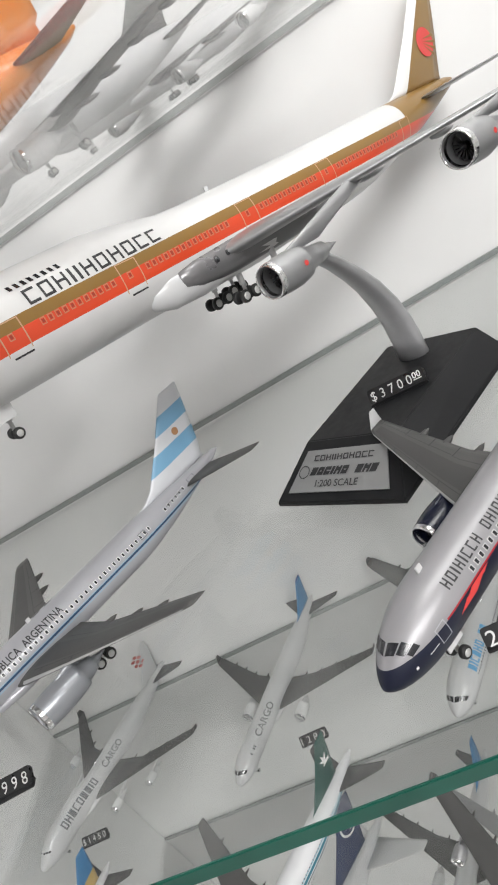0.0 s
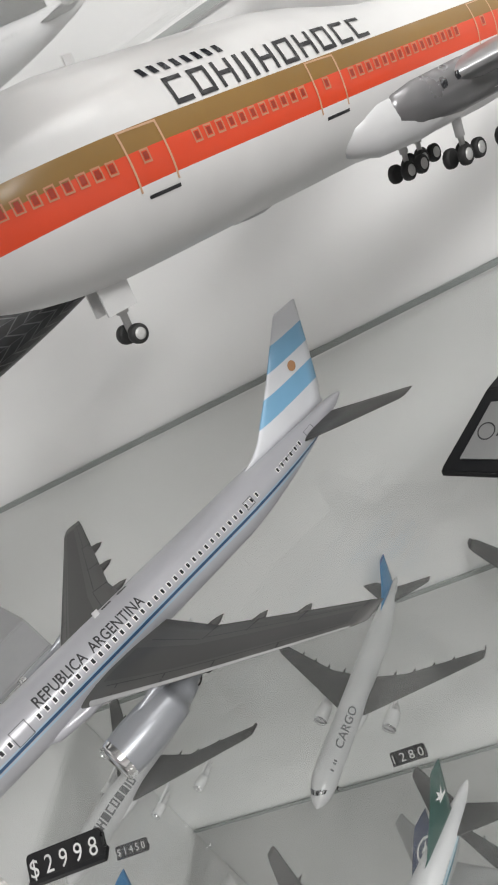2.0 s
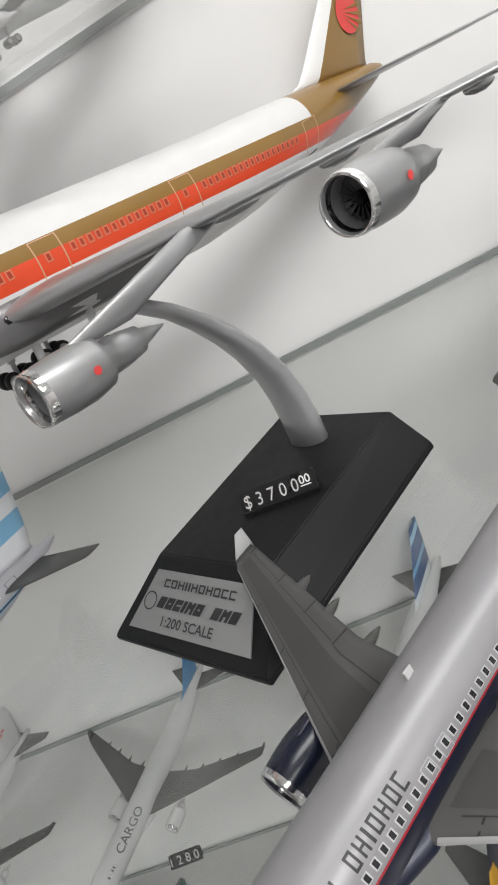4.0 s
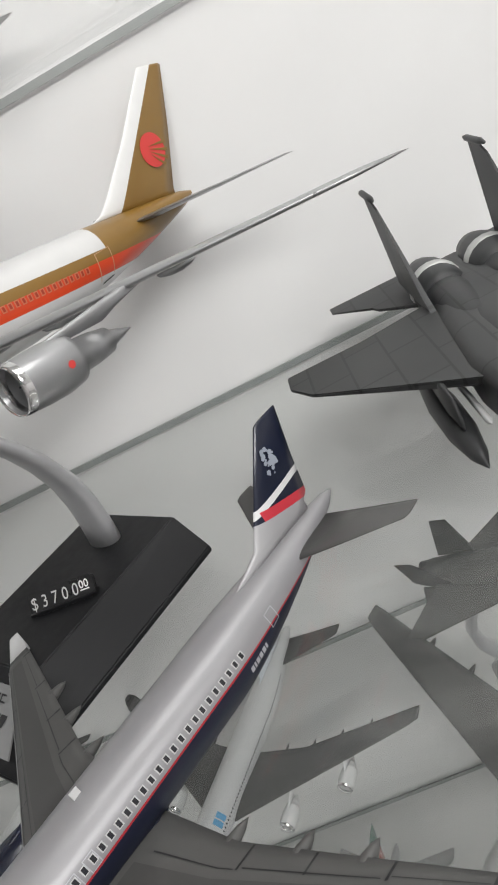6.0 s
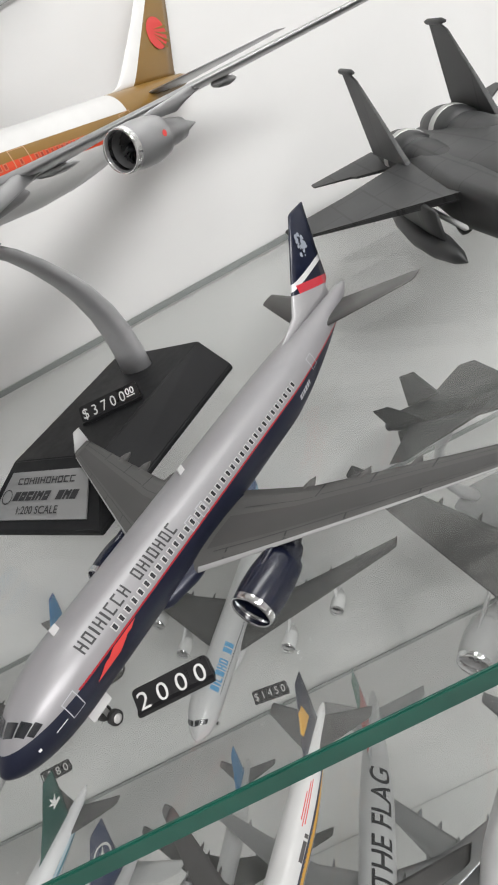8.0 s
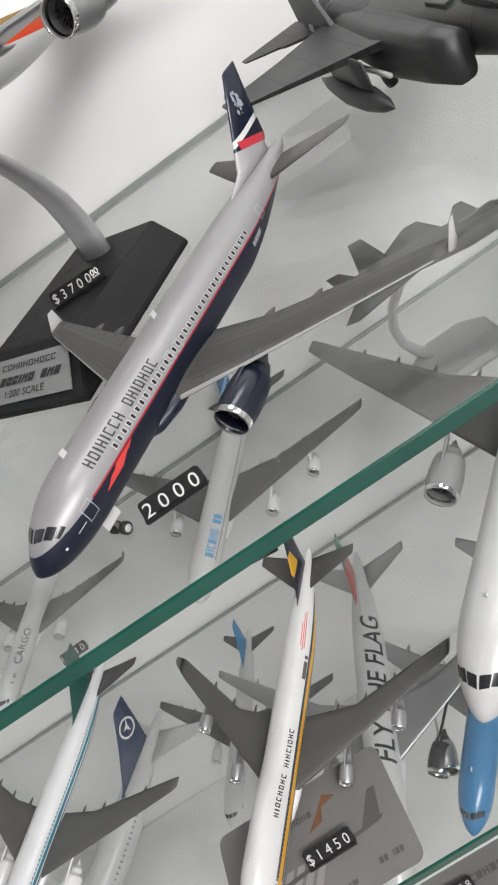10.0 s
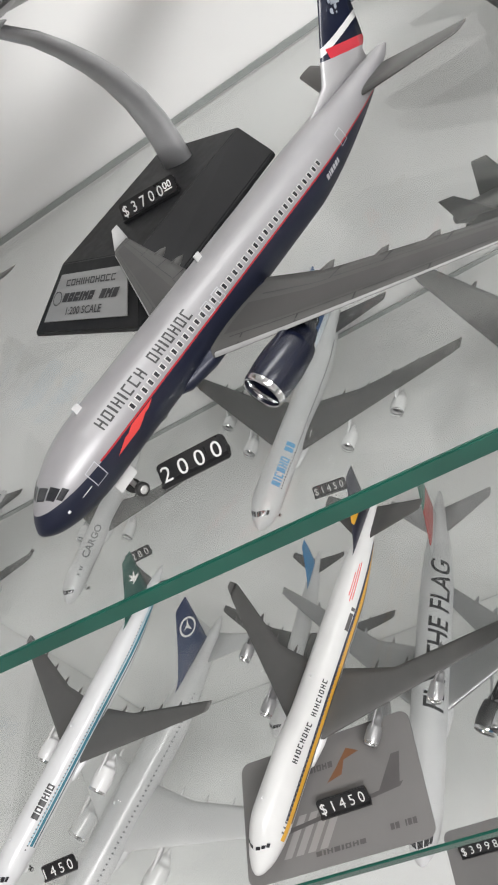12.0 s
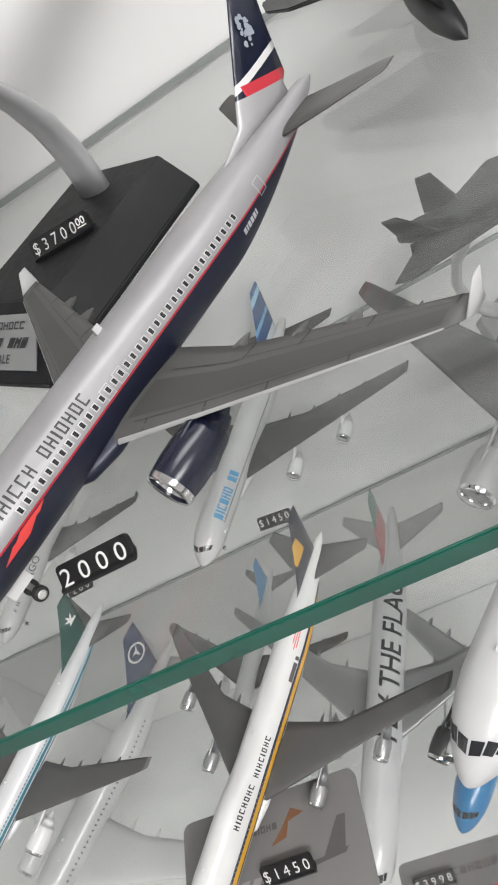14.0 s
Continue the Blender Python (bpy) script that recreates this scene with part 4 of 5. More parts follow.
# airliner with black woven pattern at the tail, on a grey stand
s = S200
woven_hull = livery("silver_woven_hull", (0.17, 0.17, 0.175), [], 0.3, 0.3)
woven = airliner("patterned_jet_model", B777, s * 0.97, (-0.475, -0.012, 0.0), (-0.63, -0.77), "silver model airliner with black woven tail pattern on a grey stand",
                 woven_hull, SILVER, mat("dark_fin_paint", (0.03, 0.03, 0.033), 0.35), SILVER, CHROME, pitch=8.0, lift=0.124, gear=False)
q = []
for i in range(20):
    a = -180 + i * 18
    for j in range(22):
        x = 36 + j * 1.7
        q.append((x, x + 1.5, a, a + 17.2, 1.5 if i % 2 else -1.5))
patch(B777, s * 0.97, [t for t in q if t[1] + abs(t[4]) < 72.6 and t[0] - 1.3 > 30], mat("black_woven_print", (0.02, 0.021, 0.022), 0.35, grain=0.4, scale=90), woven, "woven_pattern", "black slanted strips with pale joints", 0.00012, 2)

# ---- stands ----
jet_stand = stand("display_stand", Matrix(((-0.617, 0.787, 0, -0.150), (-0.787, -0.617, 0, 0.181), (0, 0, 1, 0.0), (0, 0, 0, 1))),
                  [(0, 0), (0, 0.077), (-0.102, 0.083), (-0.106, 0.004)],
                  [(-0.028, 0.011), (-0.028, 0.066), (-0.103, 0.0716), (-0.104, 0.0174)], 0.0165, STAND_BLACK,
                  "charcoal display stand with silver nameplate and curved arm",
                  [(-0.089, 0.0425, 0.014), (-0.0905, 0.0425, 0.026), (-0.0908, 0.0425, 0.036), (-0.0896, 0.0425, 0.047), (-0.0858, 0.0425, 0.0592), (-0.0808, 0.0425, 0.0692), (-0.0739, 0.0425, 0.0797), (-0.0666, 0.0425, 0.0886), (-0.056, 0.0425, 0.098)],
                  [0.0088, 0.0086, 0.0083, 0.0078, 0.007, 0.0062, 0.0053, 0.0046, 0.004])


def on_facet(a, b, off=0.0009):
    """Nameplate coordinates: a along the front edge, b up the sloping facet."""
    u = -0.004 - 0.0235 * b
    z = 0.0049 + 0.01175 * b
    return Vector((u, a, z)) + Vector((0.447, 0, 0.894)) * off


corners = [on_facet(0.0075, 0.0, 0), on_facet(0.0685, 0.0, 0), on_facet(0.0625, 0.80, 0), on_facet(0.0145, 0.80, 0)]
bm = bmesh.new()
lo = [bm.verts.new(c) for c in corners]
hi = [bm.verts.new(c + Vector((0.447, 0, 0.894)) * 0.0006) for c in corners]
bm.faces.new(lo[::-1]), bm.faces.new(hi)
for k in range(4):
    bm.faces.new((lo[k], lo[(k + 1) % 4], hi[(k + 1) % 4], hi[k]))
plate = part("nameplate", bm, PLATE, jet_stand, "satin silver nameplate")


def plate_print(pts, faces, a0, a1, b0, b1, name, label="", slant=0.0):
    xa, xb = min(p[0] for p in pts), max(p[0] for p in pts)
    ya, yb = min(p[1] for p in pts), max(p[1] for p in pts)
    vs = [on_facet(a0 + (a1 - a0) * (p[0] - xa) / (xb - xa) + slant * (p[1] - ya) / (yb - ya), b0 + (b1 - b0) * (p[1] - ya) / (yb - ya)) for p in pts]
    pieces(name, vs, faces, BLACK_INK, plate, label)


pts, faces, wd = bar_points("cftbbtftfcc", 1.0, 0.9, 0.22, 0.2)
plate_print(pts, faces, 0.0205, 0.0565, 0.58, 0.69, "name_bar", "black bar in place of a name")
pts, faces, wd = bar_points("wfcbtf-wtw", 1.0, 1.2, 0.18, 0.42)
plate_print(pts, faces, 0.0195, 0.0595, 0.31, 0.46, "name_bar", "bold black bar in place of a name", 0.0015)
pts, faces = text_points("1:200 SCALE", 1.0)
plate_print(pts, faces, 0.0245, 0.0505, 0.09, 0.22, "scale_letter", "black printed letter")
v, f = [], []
for r0, r1, sq in ((0.0034, 0.0029, 1.0),):
    for k in range(20):
        a = 2 * math.pi * k / 20
        for r in (r0, r1):
            v.append(on_facet(0.0155 + r * math.cos(a), 0.38 + r * math.sin(a) / 0.027))
    f += [(2 * k, 2 * k + 1, (2 * k + 3) % 40, (2 * k + 2) % 40) for k in range(20)]
make("ring_mark", v, f, BLACK_INK, plate, "thin black ring")

stand("display_stand", Matrix(((-0.617, 0.787, 0, -0.452), (-0.787, -0.617, 0, 0.145), (0, 0, 1, 0.0), (0, 0, 0, 1))),
      [(0, 0), (0, 0.077), (-0.102, 0.083), (-0.106, 0.004)],
      [(-0.028, 0.011), (-0.028, 0.066), (-0.103, 0.0716), (-0.104, 0.0174)], 0.014, STAND_GREY,
      "light grey display stand with curved aluminium arm",
      [(-0.072, 0.035, 0.011), (-0.078, 0.035, 0.028), (-0.081, 0.035, 0.045), (-0.079, 0.035, 0.062), (-0.072, 0.035, 0.078), (-0.06, 0.035, 0.090), (-0.04, 0.035, 0.0985)],
      [0.0075, 0.0066, 0.006, 0.0053, 0.0047, 0.0042, 0.0037])

# ---- fighter on its wheels ----


def skin(name, rows, material, parent, label=""):
    """A body from rows of (x, y, z, half width, half height, squareness)."""
    rings = []
    for x, y, z, w, h, e in rows:
        ring = []
        for k in range(20):
            c, sn = math.cos(2 * math.pi * k / 20), math.sin(2 * math.pi * k / 20)
            ring.append((x, y + w * math.copysign(abs(c) ** e, c), z + h * math.copysign(abs(sn) ** e, sn)))
        rings.append(ring)
    v, f = loft(rings)
    return make(name, v, f, material, parent, label, smooth=True)


def slab(name, outline, z0, thick, rise, material, parent, upright=False, y0=0.0, cant=0.0, label=""):
    """A thin tapered surface over an outline of (x, span); rise: height gained per span. Upright ones stand at y0 and lean out by cant."""
    bm = bmesh.new()
    n = len(outline)
    far = max(abs(p[1]) for p in outline)
    ends = []
    for sgn in (-1, 1):
        vs = []
        for x, y in outline:
            t = thick * (1 - 0.75 * abs(y) / far) / 2 * sgn
            vs.append(bm.verts.new((x, y0 + t + cant * y, z0 + y) if upright else (x, y, z0 + rise * abs(y) + t)))
        ends.append(vs)
    cx = sum(p[0] for p in outline) / n
    bm.faces.new(ends[0][::-1]), bm.faces.new(ends[1])
    for k in range(n):
        bm.faces.new((ends[0][k], ends[0][(k + 1) % n], ends[1][(k + 1) % n], ends[1][k]))
    bmesh.ops.bevel(bm, geom=bm.edges[:], offset=thick * 0.12, segments=2, affect="EDGES")
    return part(name, bm, material, parent, label)


def scaled(rows, s):
    return [tuple(v * s for v in r[:5]) + (r[5],) for r in rows]


s = 0.0133
f15 = empty("fighter_model", pose(0.117, 0.066, 1.68 * s, 0, 0, 90), "dark grey twin-tailed fighter jet model on its wheels", "model airplane", "model fighters")
skin("fuselage", scaled([(0, 0, 0.1, 0.04, 0.04, 1), (0.7, 0, 0.1, 0.28, 0.26, 1), (1.8, 0, 0.15, 0.5, 0.46, 1), (3.2, 0, 0.2, 0.62, 0.62, 1), (5.0, 0, 0.2, 0.72, 0.78, 0.9), (6.6, 0, 0.15, 0.9, 0.8, 0.8), (8.5, 0, 0.2, 1.2, 0.75, 0.7), (12, 0, 0.2, 1.35, 0.65, 0.6), (15, 0, 0.2, 1.3, 0.5, 0.6), (18.2, 0, 0.2, 0.7, 0.2, 0.8)], s), FIGHTER, f15)
for sd in (-1, 1):
    skin("air_intake", scaled([(5.9, sd * 1.3, -0.05, 0.4, 0.72, 0.5), (7.5, sd * 1.35, -0.08, 0.52, 0.8, 0.55), (10, sd * 1.35, -0.05, 0.75, 0.85, 0.55), (13, sd * 1.15, 0.0, 0.75, 0.8, 0.8), (16.2, sd * 0.95, 0.05, 0.7, 0.7, 1)], s), FIGHTER, f15)
    noz = skin("exhaust_nozzle", scaled([(15.2, sd * 0.95, 0.2, 0.7, 0.7, 1), (15.6, sd * 0.95, 0.22, 0.86, 0.84, 1), (16.6, sd * 0.95, 0.22, 0.88, 0.86, 1), (17.5, sd * 0.95, 0.2, 0.78, 0.76, 1), (18.2, sd * 0.95, 0.18, 0.62, 0.6, 1), (18.22, sd * 0.95, 0.18, 0.5, 0.5, 1), (17.3, sd * 0.95, 0.18, 0.42, 0.42, 1)], s), FIGHTER_D, f15, "dark metal exhaust nozzle")
    skin("nozzle_band", scaled([(16.2, sd * 0.95, 0.22, 0.885, 0.865, 1), (16.22, sd * 0.95, 0.22, 0.905, 0.885, 1), (16.6, sd * 0.95, 0.22, 0.9, 0.88, 1), (16.62, sd * 0.95, 0.22, 0.875, 0.855, 1)], s), HUB, noz, "pale metal band")
    for x0, y0, x1, y1 in ((7.2, 0.35, 8.4, 0.7),):
        part("dark_panel", box_bm(x0 * s, x1 * s, min(sd * y0, sd * y1) * s, max(sd * y0, sd * y1) * s, 0.55 * s, (0.64 if x0 > 9 else 0.99) * s, 0.0002), FIGHTER_D, f15, "darker access panel")
    skin("dorsal_hump", scaled([(11.5, sd * 0.95, 0.35, 0.2, 0.1, 1), (12.6, sd * 0.95, 0.42, 0.6, 0.42, 1), (14.5, sd * 0.95, 0.42, 0.68, 0.52, 1), (16.2, sd * 0.95, 0.35, 0.66, 0.5, 1)], s), FIGHTER, f15)
    slab("wing", [(x * s, sd * y * s) for x, y in ((7.6, 1.1), (9.0, 1.6), (12.9, 6.0), (13.9, 6.55), (14.9, 6.55), (14.6, 4.0), (14.9, 1.1))], 0.45 * s, 0.34 * s, -0.02, FIGHTER, f15)
    slab("tailplane", [(x * s, sd * y * s) for x, y in ((15.6, 1.4), (17.2, 2.9), (17.6, 3.0), (18.9, 4.3), (19.5, 4.3), (19.3, 1.5))], 0.1 * s, 0.18 * s, 0.0, FIGHTER, f15)
    fin = slab("tail_fin", [(x * s, z * s) for x, z in ((13.9, 0.0), (16.4, 3.0), (17.0, 3.25), (17.9, 3.25), (17.7, 0.0))], 0.45 * s, 0.2 * s, 0, FIGHTER, f15, True, sd * 1.75 * s, sd * 0.02)
    skin("fin_tip_pod", scaled([(16.4, sd * 1.82, 3.72, 0.05, 0.05, 1), (16.8, sd * 1.82, 3.72, 0.11, 0.11, 1), (18.0, sd * 1.82, 3.72, 0.1, 0.1, 1), (18.3, sd * 1.82, 3.72, 0.03, 0.03, 1)], s), FIGHTER, fin)
    tank = skin("drop_tank", scaled([(7.9, sd * 2.85, -0.95, 0.02, 0.02, 1), (8.6, sd * 2.85, -0.95, 0.24, 0.24, 1), (9.8, sd * 2.85, -0.95, 0.4, 0.4, 1), (11.4, sd * 2.85, -0.95, 0.42, 0.42, 1), (13.2, sd * 2.85, -0.9, 0.25, 0.25, 1), (14.2, sd * 2.85, -0.85, 0.03, 0.03, 1)], s), FIGHTER_D, f15, "dark drop tank")
    skin("tank_pylon", scaled([(9.2, sd * 2.85, -0.1, 0.05, 0.5, 0.6), (10.2, sd * 2.85, -0.1, 0.12, 0.55, 0.6), (12.6, sd * 2.85, -0.05, 0.05, 0.5, 0.6)], s), FIGHTER, tank)
    skin("missile", scaled([(8.6, sd * 2.3, -0.35, 0.01, 0.01, 1), (8.8, sd * 2.3, -0.35, 0.09, 0.09, 1), (11.4, sd * 2.3, -0.35, 0.09, 0.09, 1)], s), SATIN_WHITE, f15, "pale slim missile")
    leg = skin("main_gear", scaled([(11.4, sd * 1.35, -0.8, 0.1, 0.6, 0.6), (11.55, sd * 1.35, -0.8, 0.1, 0.6, 0.6)], s), HUB, f15)
    rings = lathe([(sd * 1.45 * s + a * 0.34 * s, q * 0.45 * s) for a, q in ((-0.5, 0.6), (-0.4, 0.95), (0, 1), (0.4, 0.95), (0.5, 0.6))], "y", (11.45 * s, 0, -1.23 * s), 18)
    v, f = loft(rings)
    make("wheel", v, f, RUBBER, leg, "black rubber tyre", smooth=True)
skin("canopy", scaled([(3.4, 0, 0.62, 0.1, 0.05, 1), (4.2, 0, 0.85, 0.42, 0.42, 1), (5.3, 0, 0.98, 0.5, 0.55, 1), (6.6, 0, 0.9, 0.45, 0.5, 1), (7.8, 0, 0.75, 0.2, 0.2, 1)], s), mat("canopy_glaze", (0.02, 0.022, 0.024), 0.12, coat=0.6), f15, "dark glossy canopy")
leg = skin("nose_gear", scaled([(5.3, 0, -0.9, 0.09, 0.6, 0.6), (5.45, 0, -0.9, 0.09, 0.6, 0.6)], s), HUB, f15)
rings = lathe([(a * 0.25 * s, q * 0.32 * s) for a, q in ((-0.5, 0.6), (-0.4, 0.95), (0, 1), (0.4, 0.95), (0.5, 0.6))], "y", (5.37 * s, 0, -1.36 * s), 16)
v, f = loft(rings)
make("wheel", v, f, RUBBER, leg, "black rubber tyre", smooth=True)

# canard fighter on a stand, one shelf lower
s = 0.0074
j20 = empty("fighter_model", pose(0.140, 0.181, -0.0746, 2.5, 16.7, 132.6), "green-grey canard fighter jet model on a curved stand", "model airplane", "model fighters")
skin("fuselage", scaled([(0, 0, 0, 0.03, 0.03, 1), (1.5, 0, 0.1, 0.5, 0.4, 0.8), (4, 0, 0.2, 1.0, 0.75, 0.7), (7, 0, 0.1, 1.6, 0.8, 0.5), (12, 0, 0.05, 1.7, 0.75, 0.5), (17, 0, 0.05, 1.5, 0.6, 0.6), (19.5, 0, 0.05, 1.2, 0.5, 0.7)], s), GREEN_GREY, j20)
skin("canopy", scaled([(3.2, 0, 0.75, 0.1, 0.1, 1), (4.6, 0, 0.95, 0.45, 0.4, 1), (7.4, 0, 0.8, 0.2, 0.2, 1)], s), DARK, j20, "dark canopy")
for sd in (-1, 1):
    slab("wing", [(x * s, sd * y * s) for x, y in ((9, 1.2), (15, 6.4), (16.6, 6.4), (17.4, 1.2))], 0.1 * s, 0.3 * s, 0, GREEN_GREY, j20)
    slab("canard", [(x * s, sd * y * s) for x, y in ((6.3, 1.2), (8.7, 3.7), (9.5, 3.7), (9.2, 1.2))], 0.5 * s, 0.2 * s, 0.1, GREEN_GREY, j20)
    slab("tail_fin", [(x * s, z * s) for x, z in ((15.6, 0), (17.4, 2.4), (19, 2.4), (19.2, 0))], 0.3 * s, 0.25 * s, 0, GREEN_GREY, j20, True, sd * 1.5 * s, sd * 0.35)
    slab("ventral_fin", [(x * s, z * s) for x, z in ((16.8, 0), (18.4, -1.2), (19.2, -1.2), (19.0, 0))], -0.2 * s, 0.2 * s, 0, GREEN_GREY, j20, True, sd * 1.4 * s, sd * -0.4)
    skin("exhaust_nozzle", scaled([(19.2, sd * 0.6, 0.05, 0.5, 0.5, 1), (20.4, sd * 0.6, 0.05, 0.38, 0.38, 1)], s), FIGHTER_D, j20)
stand("display_stand", pose(0.085, 0.262, LOWER, 0, 0, 0), [(0.03, -0.015), (0.03, 0.015), (0.015, 0.025), (-0.015, 0.025), (-0.03, 0.015), (-0.03, -0.015), (-0.015, -0.025), (0.015, -0.025)],
      [(0.026, -0.013), (0.026, 0.013), (0.013, 0.022), (-0.013, 0.022), (-0.026, 0.013), (-0.026, -0.013), (-0.013, -0.022), (0.013, -0.022)], 0.006, STAND_GREY,
      "small grey display stand with curved arm",
      [(-0.015, 0.013, 0.004), (-0.023, 0.012, 0.014), (-0.029, 0.009, 0.028), (-0.031, 0.004, 0.045), (-0.027, -0.003, 0.064), (-0.018, -0.01, 0.079), (-0.008, -0.0145, 0.088)], [0.007, 0.0065, 0.006, 0.0052, 0.0045, 0.0038, 0.0034])

# ---- models on the shelf below ----
s = S400
WIN400 = lambda a, b: ([(a, b)], 76, 0.3, 0.4, 0.8)
cargo = airliner("small_jet_model", A330F, 0.00269, (-0.297, 0.2022, LOWER), (-0.412, -0.911), "small white freighter model with blue tail fin", WHITE_HULL, GREY_WING,
                 livery("blue_fin", (0.03, 0.2, 0.42), [((0.12, 0.5, 0.72), 6.5 * s, 8.5 * s, 0, 90 * s, 0.1, 0, 0), ((0.04, 0.1, 0.3), 9.5 * s, 14 * s, 0, 90 * s, 0.0, 0, 0)], 0.35), SATIN_WHITE, winglet=(GREY_WING, "up"), group="small model airliners")
pts, faces = text_points("CARGO", 1.0)
k = 10.0 / max(p[0] for p in pts)
on_hull(A330F, 0.00269, [(p[0] * k, p[1] * k * 0.9, 0) for p in pts], faces, 12, 62, GREY_INK, cargo, "letter", "grey capital on the hull")
pts, faces, wd = bar_points("b-bb", 0.7, 0.6, 0.25, 0.3)
on_hull(A330F, 0.00269, pts, faces, 7, 60, GREY_INK, cargo, "small_bar")

s = 0.0025
drag = airliner("small_jet_model", B747, s, (-0.4675, 0.1975, LOWER), (-0.488, -0.873), "small white four-engined freighter model with red tail emblem", WHITE_HULL, GREY_WING, SATIN_WHITE, SATIN_WHITE, winglet=(GREY_WING, "up"), mrows=2, group="small model airliners")
pts, faces, wd = bar_points("ftwcfwwbf", 2.4, 1.5, 0.4, 0.42)
on_hull(B747, s, pts, faces, 11.5, 72, GREY_INK, drag, "title_bar", "grey bar in place of a name")
pts, faces = text_points("CARGO", 1.0)
k = 9.5 / max(p[0] for p in pts)
on_hull(B747, s, [(p[0] * k, p[1] * k * 1.1, 0) for p in pts], faces, 31.5, 68, GREY_INK, drag, "letter", "grey capital on the hull")
v, f = [], []
for sd in (-1, 1):
    for k in range(7):
        b = len(v)
        cx, cz = 64.2 + 1.6 * math.sin(k * 2.1), 9.0 + k * 0.62
        v += [((cx + 0.75 * math.cos(2 * math.pi * j / 8)) * s, sd * (0.33 + 0.01 * k) * s, (cz + 0.4 * math.sin(2 * math.pi * j / 8)) * s) for j in range(8)]
        f.append(tuple(range(b, b + 8)))
make("emblem", v, f, mat("rust_print", (0.5, 0.12, 0.1), 0.4), drag, "rust red emblem on the fin")

s = 0.00263
double = airliner("small_jet_model", A380, s, (-0.1425, 0.188, LOWER), (-0.473, -0.881), "small white four-engined double-deck model with blue tail", WHITE_HULL, GREY_WING,
                  livery("swirl_fin", (0.03, 0.09, 0.24), [((0.35, 0.6, 0.8), 10.5 * s, 12.0 * s, 0, 90 * s, 0.05, 0, 0), ((0.7, 0.75, 0.8), -3 * s, 5.5 * s, 0, 90 * s, 0, 0, 0), ((0.2, 0.45, 0.7), 7.5 * s, 8.6 * s, 0, 90 * s, 0.02, 0, 0)], 0.35), SATIN_WHITE, winglet=(GREY_WING, "fence"), mrows=2,
                  windows=WIN400(10, 58), group="small model airliners")
pts, faces, wd = bar_points("wbcwtf-ww", 2.2, 1.2, 0.3, 0.4)
on_hull(A380, s, pts, faces, 10, 66, BLUE_INK, double, "title_bar", "blue bar in place of a name")

s = S400
stripe_hull = livery("white_yellow_hull", (0.6, 0.6, 0.595), [((0.62, 0.33, 0.03), -0.7 * s, 0.45 * s, 6 * s, 66 * s, 0.0, 0, 0), ((0.02, 0.025, 0.05), 0.45 * s, 1.0 * s, 9 * s, 62 * s, 0.0, 0, 0), ((0.02, 0.025, 0.05), -1.2 * s, -0.7 * s, 9 * s, 62 * s, 0.0, 0, 0)], 0.3)
sing = airliner("small_jet_model", B744, s, (-0.1625, 0.0045, LOWER), (-0.512, -0.859), "small white four-engined model with yellow and navy stripe", stripe_hull, GREY_WING,
                livery("navy_yellow_fin", (0.015, 0.016, 0.03), [((0.62, 0.33, 0.03), 6.4 * s, 10.0 * s, 62.3 * s, 66.5 * s, 0.0, 0, 0)], 0.35), SILVER, mrows=2, winglet=(GREY_WING, "up"), windows=([(7, 50)], 80, 0.3, 0.42, 0.8, GREY_INK), group="small model airliners")
pts, faces, wd = bar_points("tbfctftc-tbtcbftc", 0.95, 0.66, 0.32, 0.2)
on_hull(B744, s, pts, faces, 17.5, 58, BLACK_INK, sing, "title_bar", "dark bar in place of a name")
patch(B744, s, [(42.5, 46.0, 56, 70), (46.5, 47.2, 56, 70)], CARD_DARK, sing, "dark_badge", "", 0.0001, 3)
patch(B744, s, [(48, 56, 40, 43), (48.5, 56.5, 47, 50), (49, 54, 33, 36)], RED_INK, sing, "red_print", "fine red print near the tail", 0.0001, 2)

saud_hull = livery("white_teal_hull", (0.57, 0.575, 0.585), [((0.03, 0.16, 0.22), -0.2 * s, 0.5 * s, 10 * s, 70 * s, 0.0, 0, 0), ((0.25, 0.42, 0.5), 0.7 * s, 1.0 * s, 10 * s, 70 * s, 0.0, 0, 0), ((0.1, 0.12, 0.14), -0.9 * s, -0.5 * s, 10 * s, 70 * s, 0.0, 0, 0)], 0.3)
saud = airliner("small_jet_model", B777, s, (-0.318, 0.030, LOWER), (-0.56, -0.828), "small white twin-jet model with teal stripe and green fin", saud_hull, GREY_WING,
                mat("dark_green_fin", (0.012, 0.07, 0.055), 0.35), SATIN_WHITE, windows=([(9, 60)], 72, 0.25, 0.35, 0.8, GREY_INK), group="small model airliners")
pts, faces, wd = bar_points("wfwtbf", 1.5, 1.1, 0.2, 0.35)
on_hull(B777, s, pts, faces, 14.5, 60, BLACK_INK, saud, "title_bar", "dark bar in place of a name")
for sd in (-1, 1):
    v = [((66.2 + x) * s, sd * 0.36 * s, (8.0 + z) * s) for x, z in ((-1.2, -0.9), (1.2, -0.9), (1.5, -0.4), (0.4, -0.2), (1.3, 1.2), (0.2, 0.5), (-0.3, 1.6), (-0.5, 0.4), (-1.5, 0.8), (-0.6, -0.3))]
    make("emblem", v, [tuple(range(10))], WHITE_INK, saud, "pale emblem on the fin")

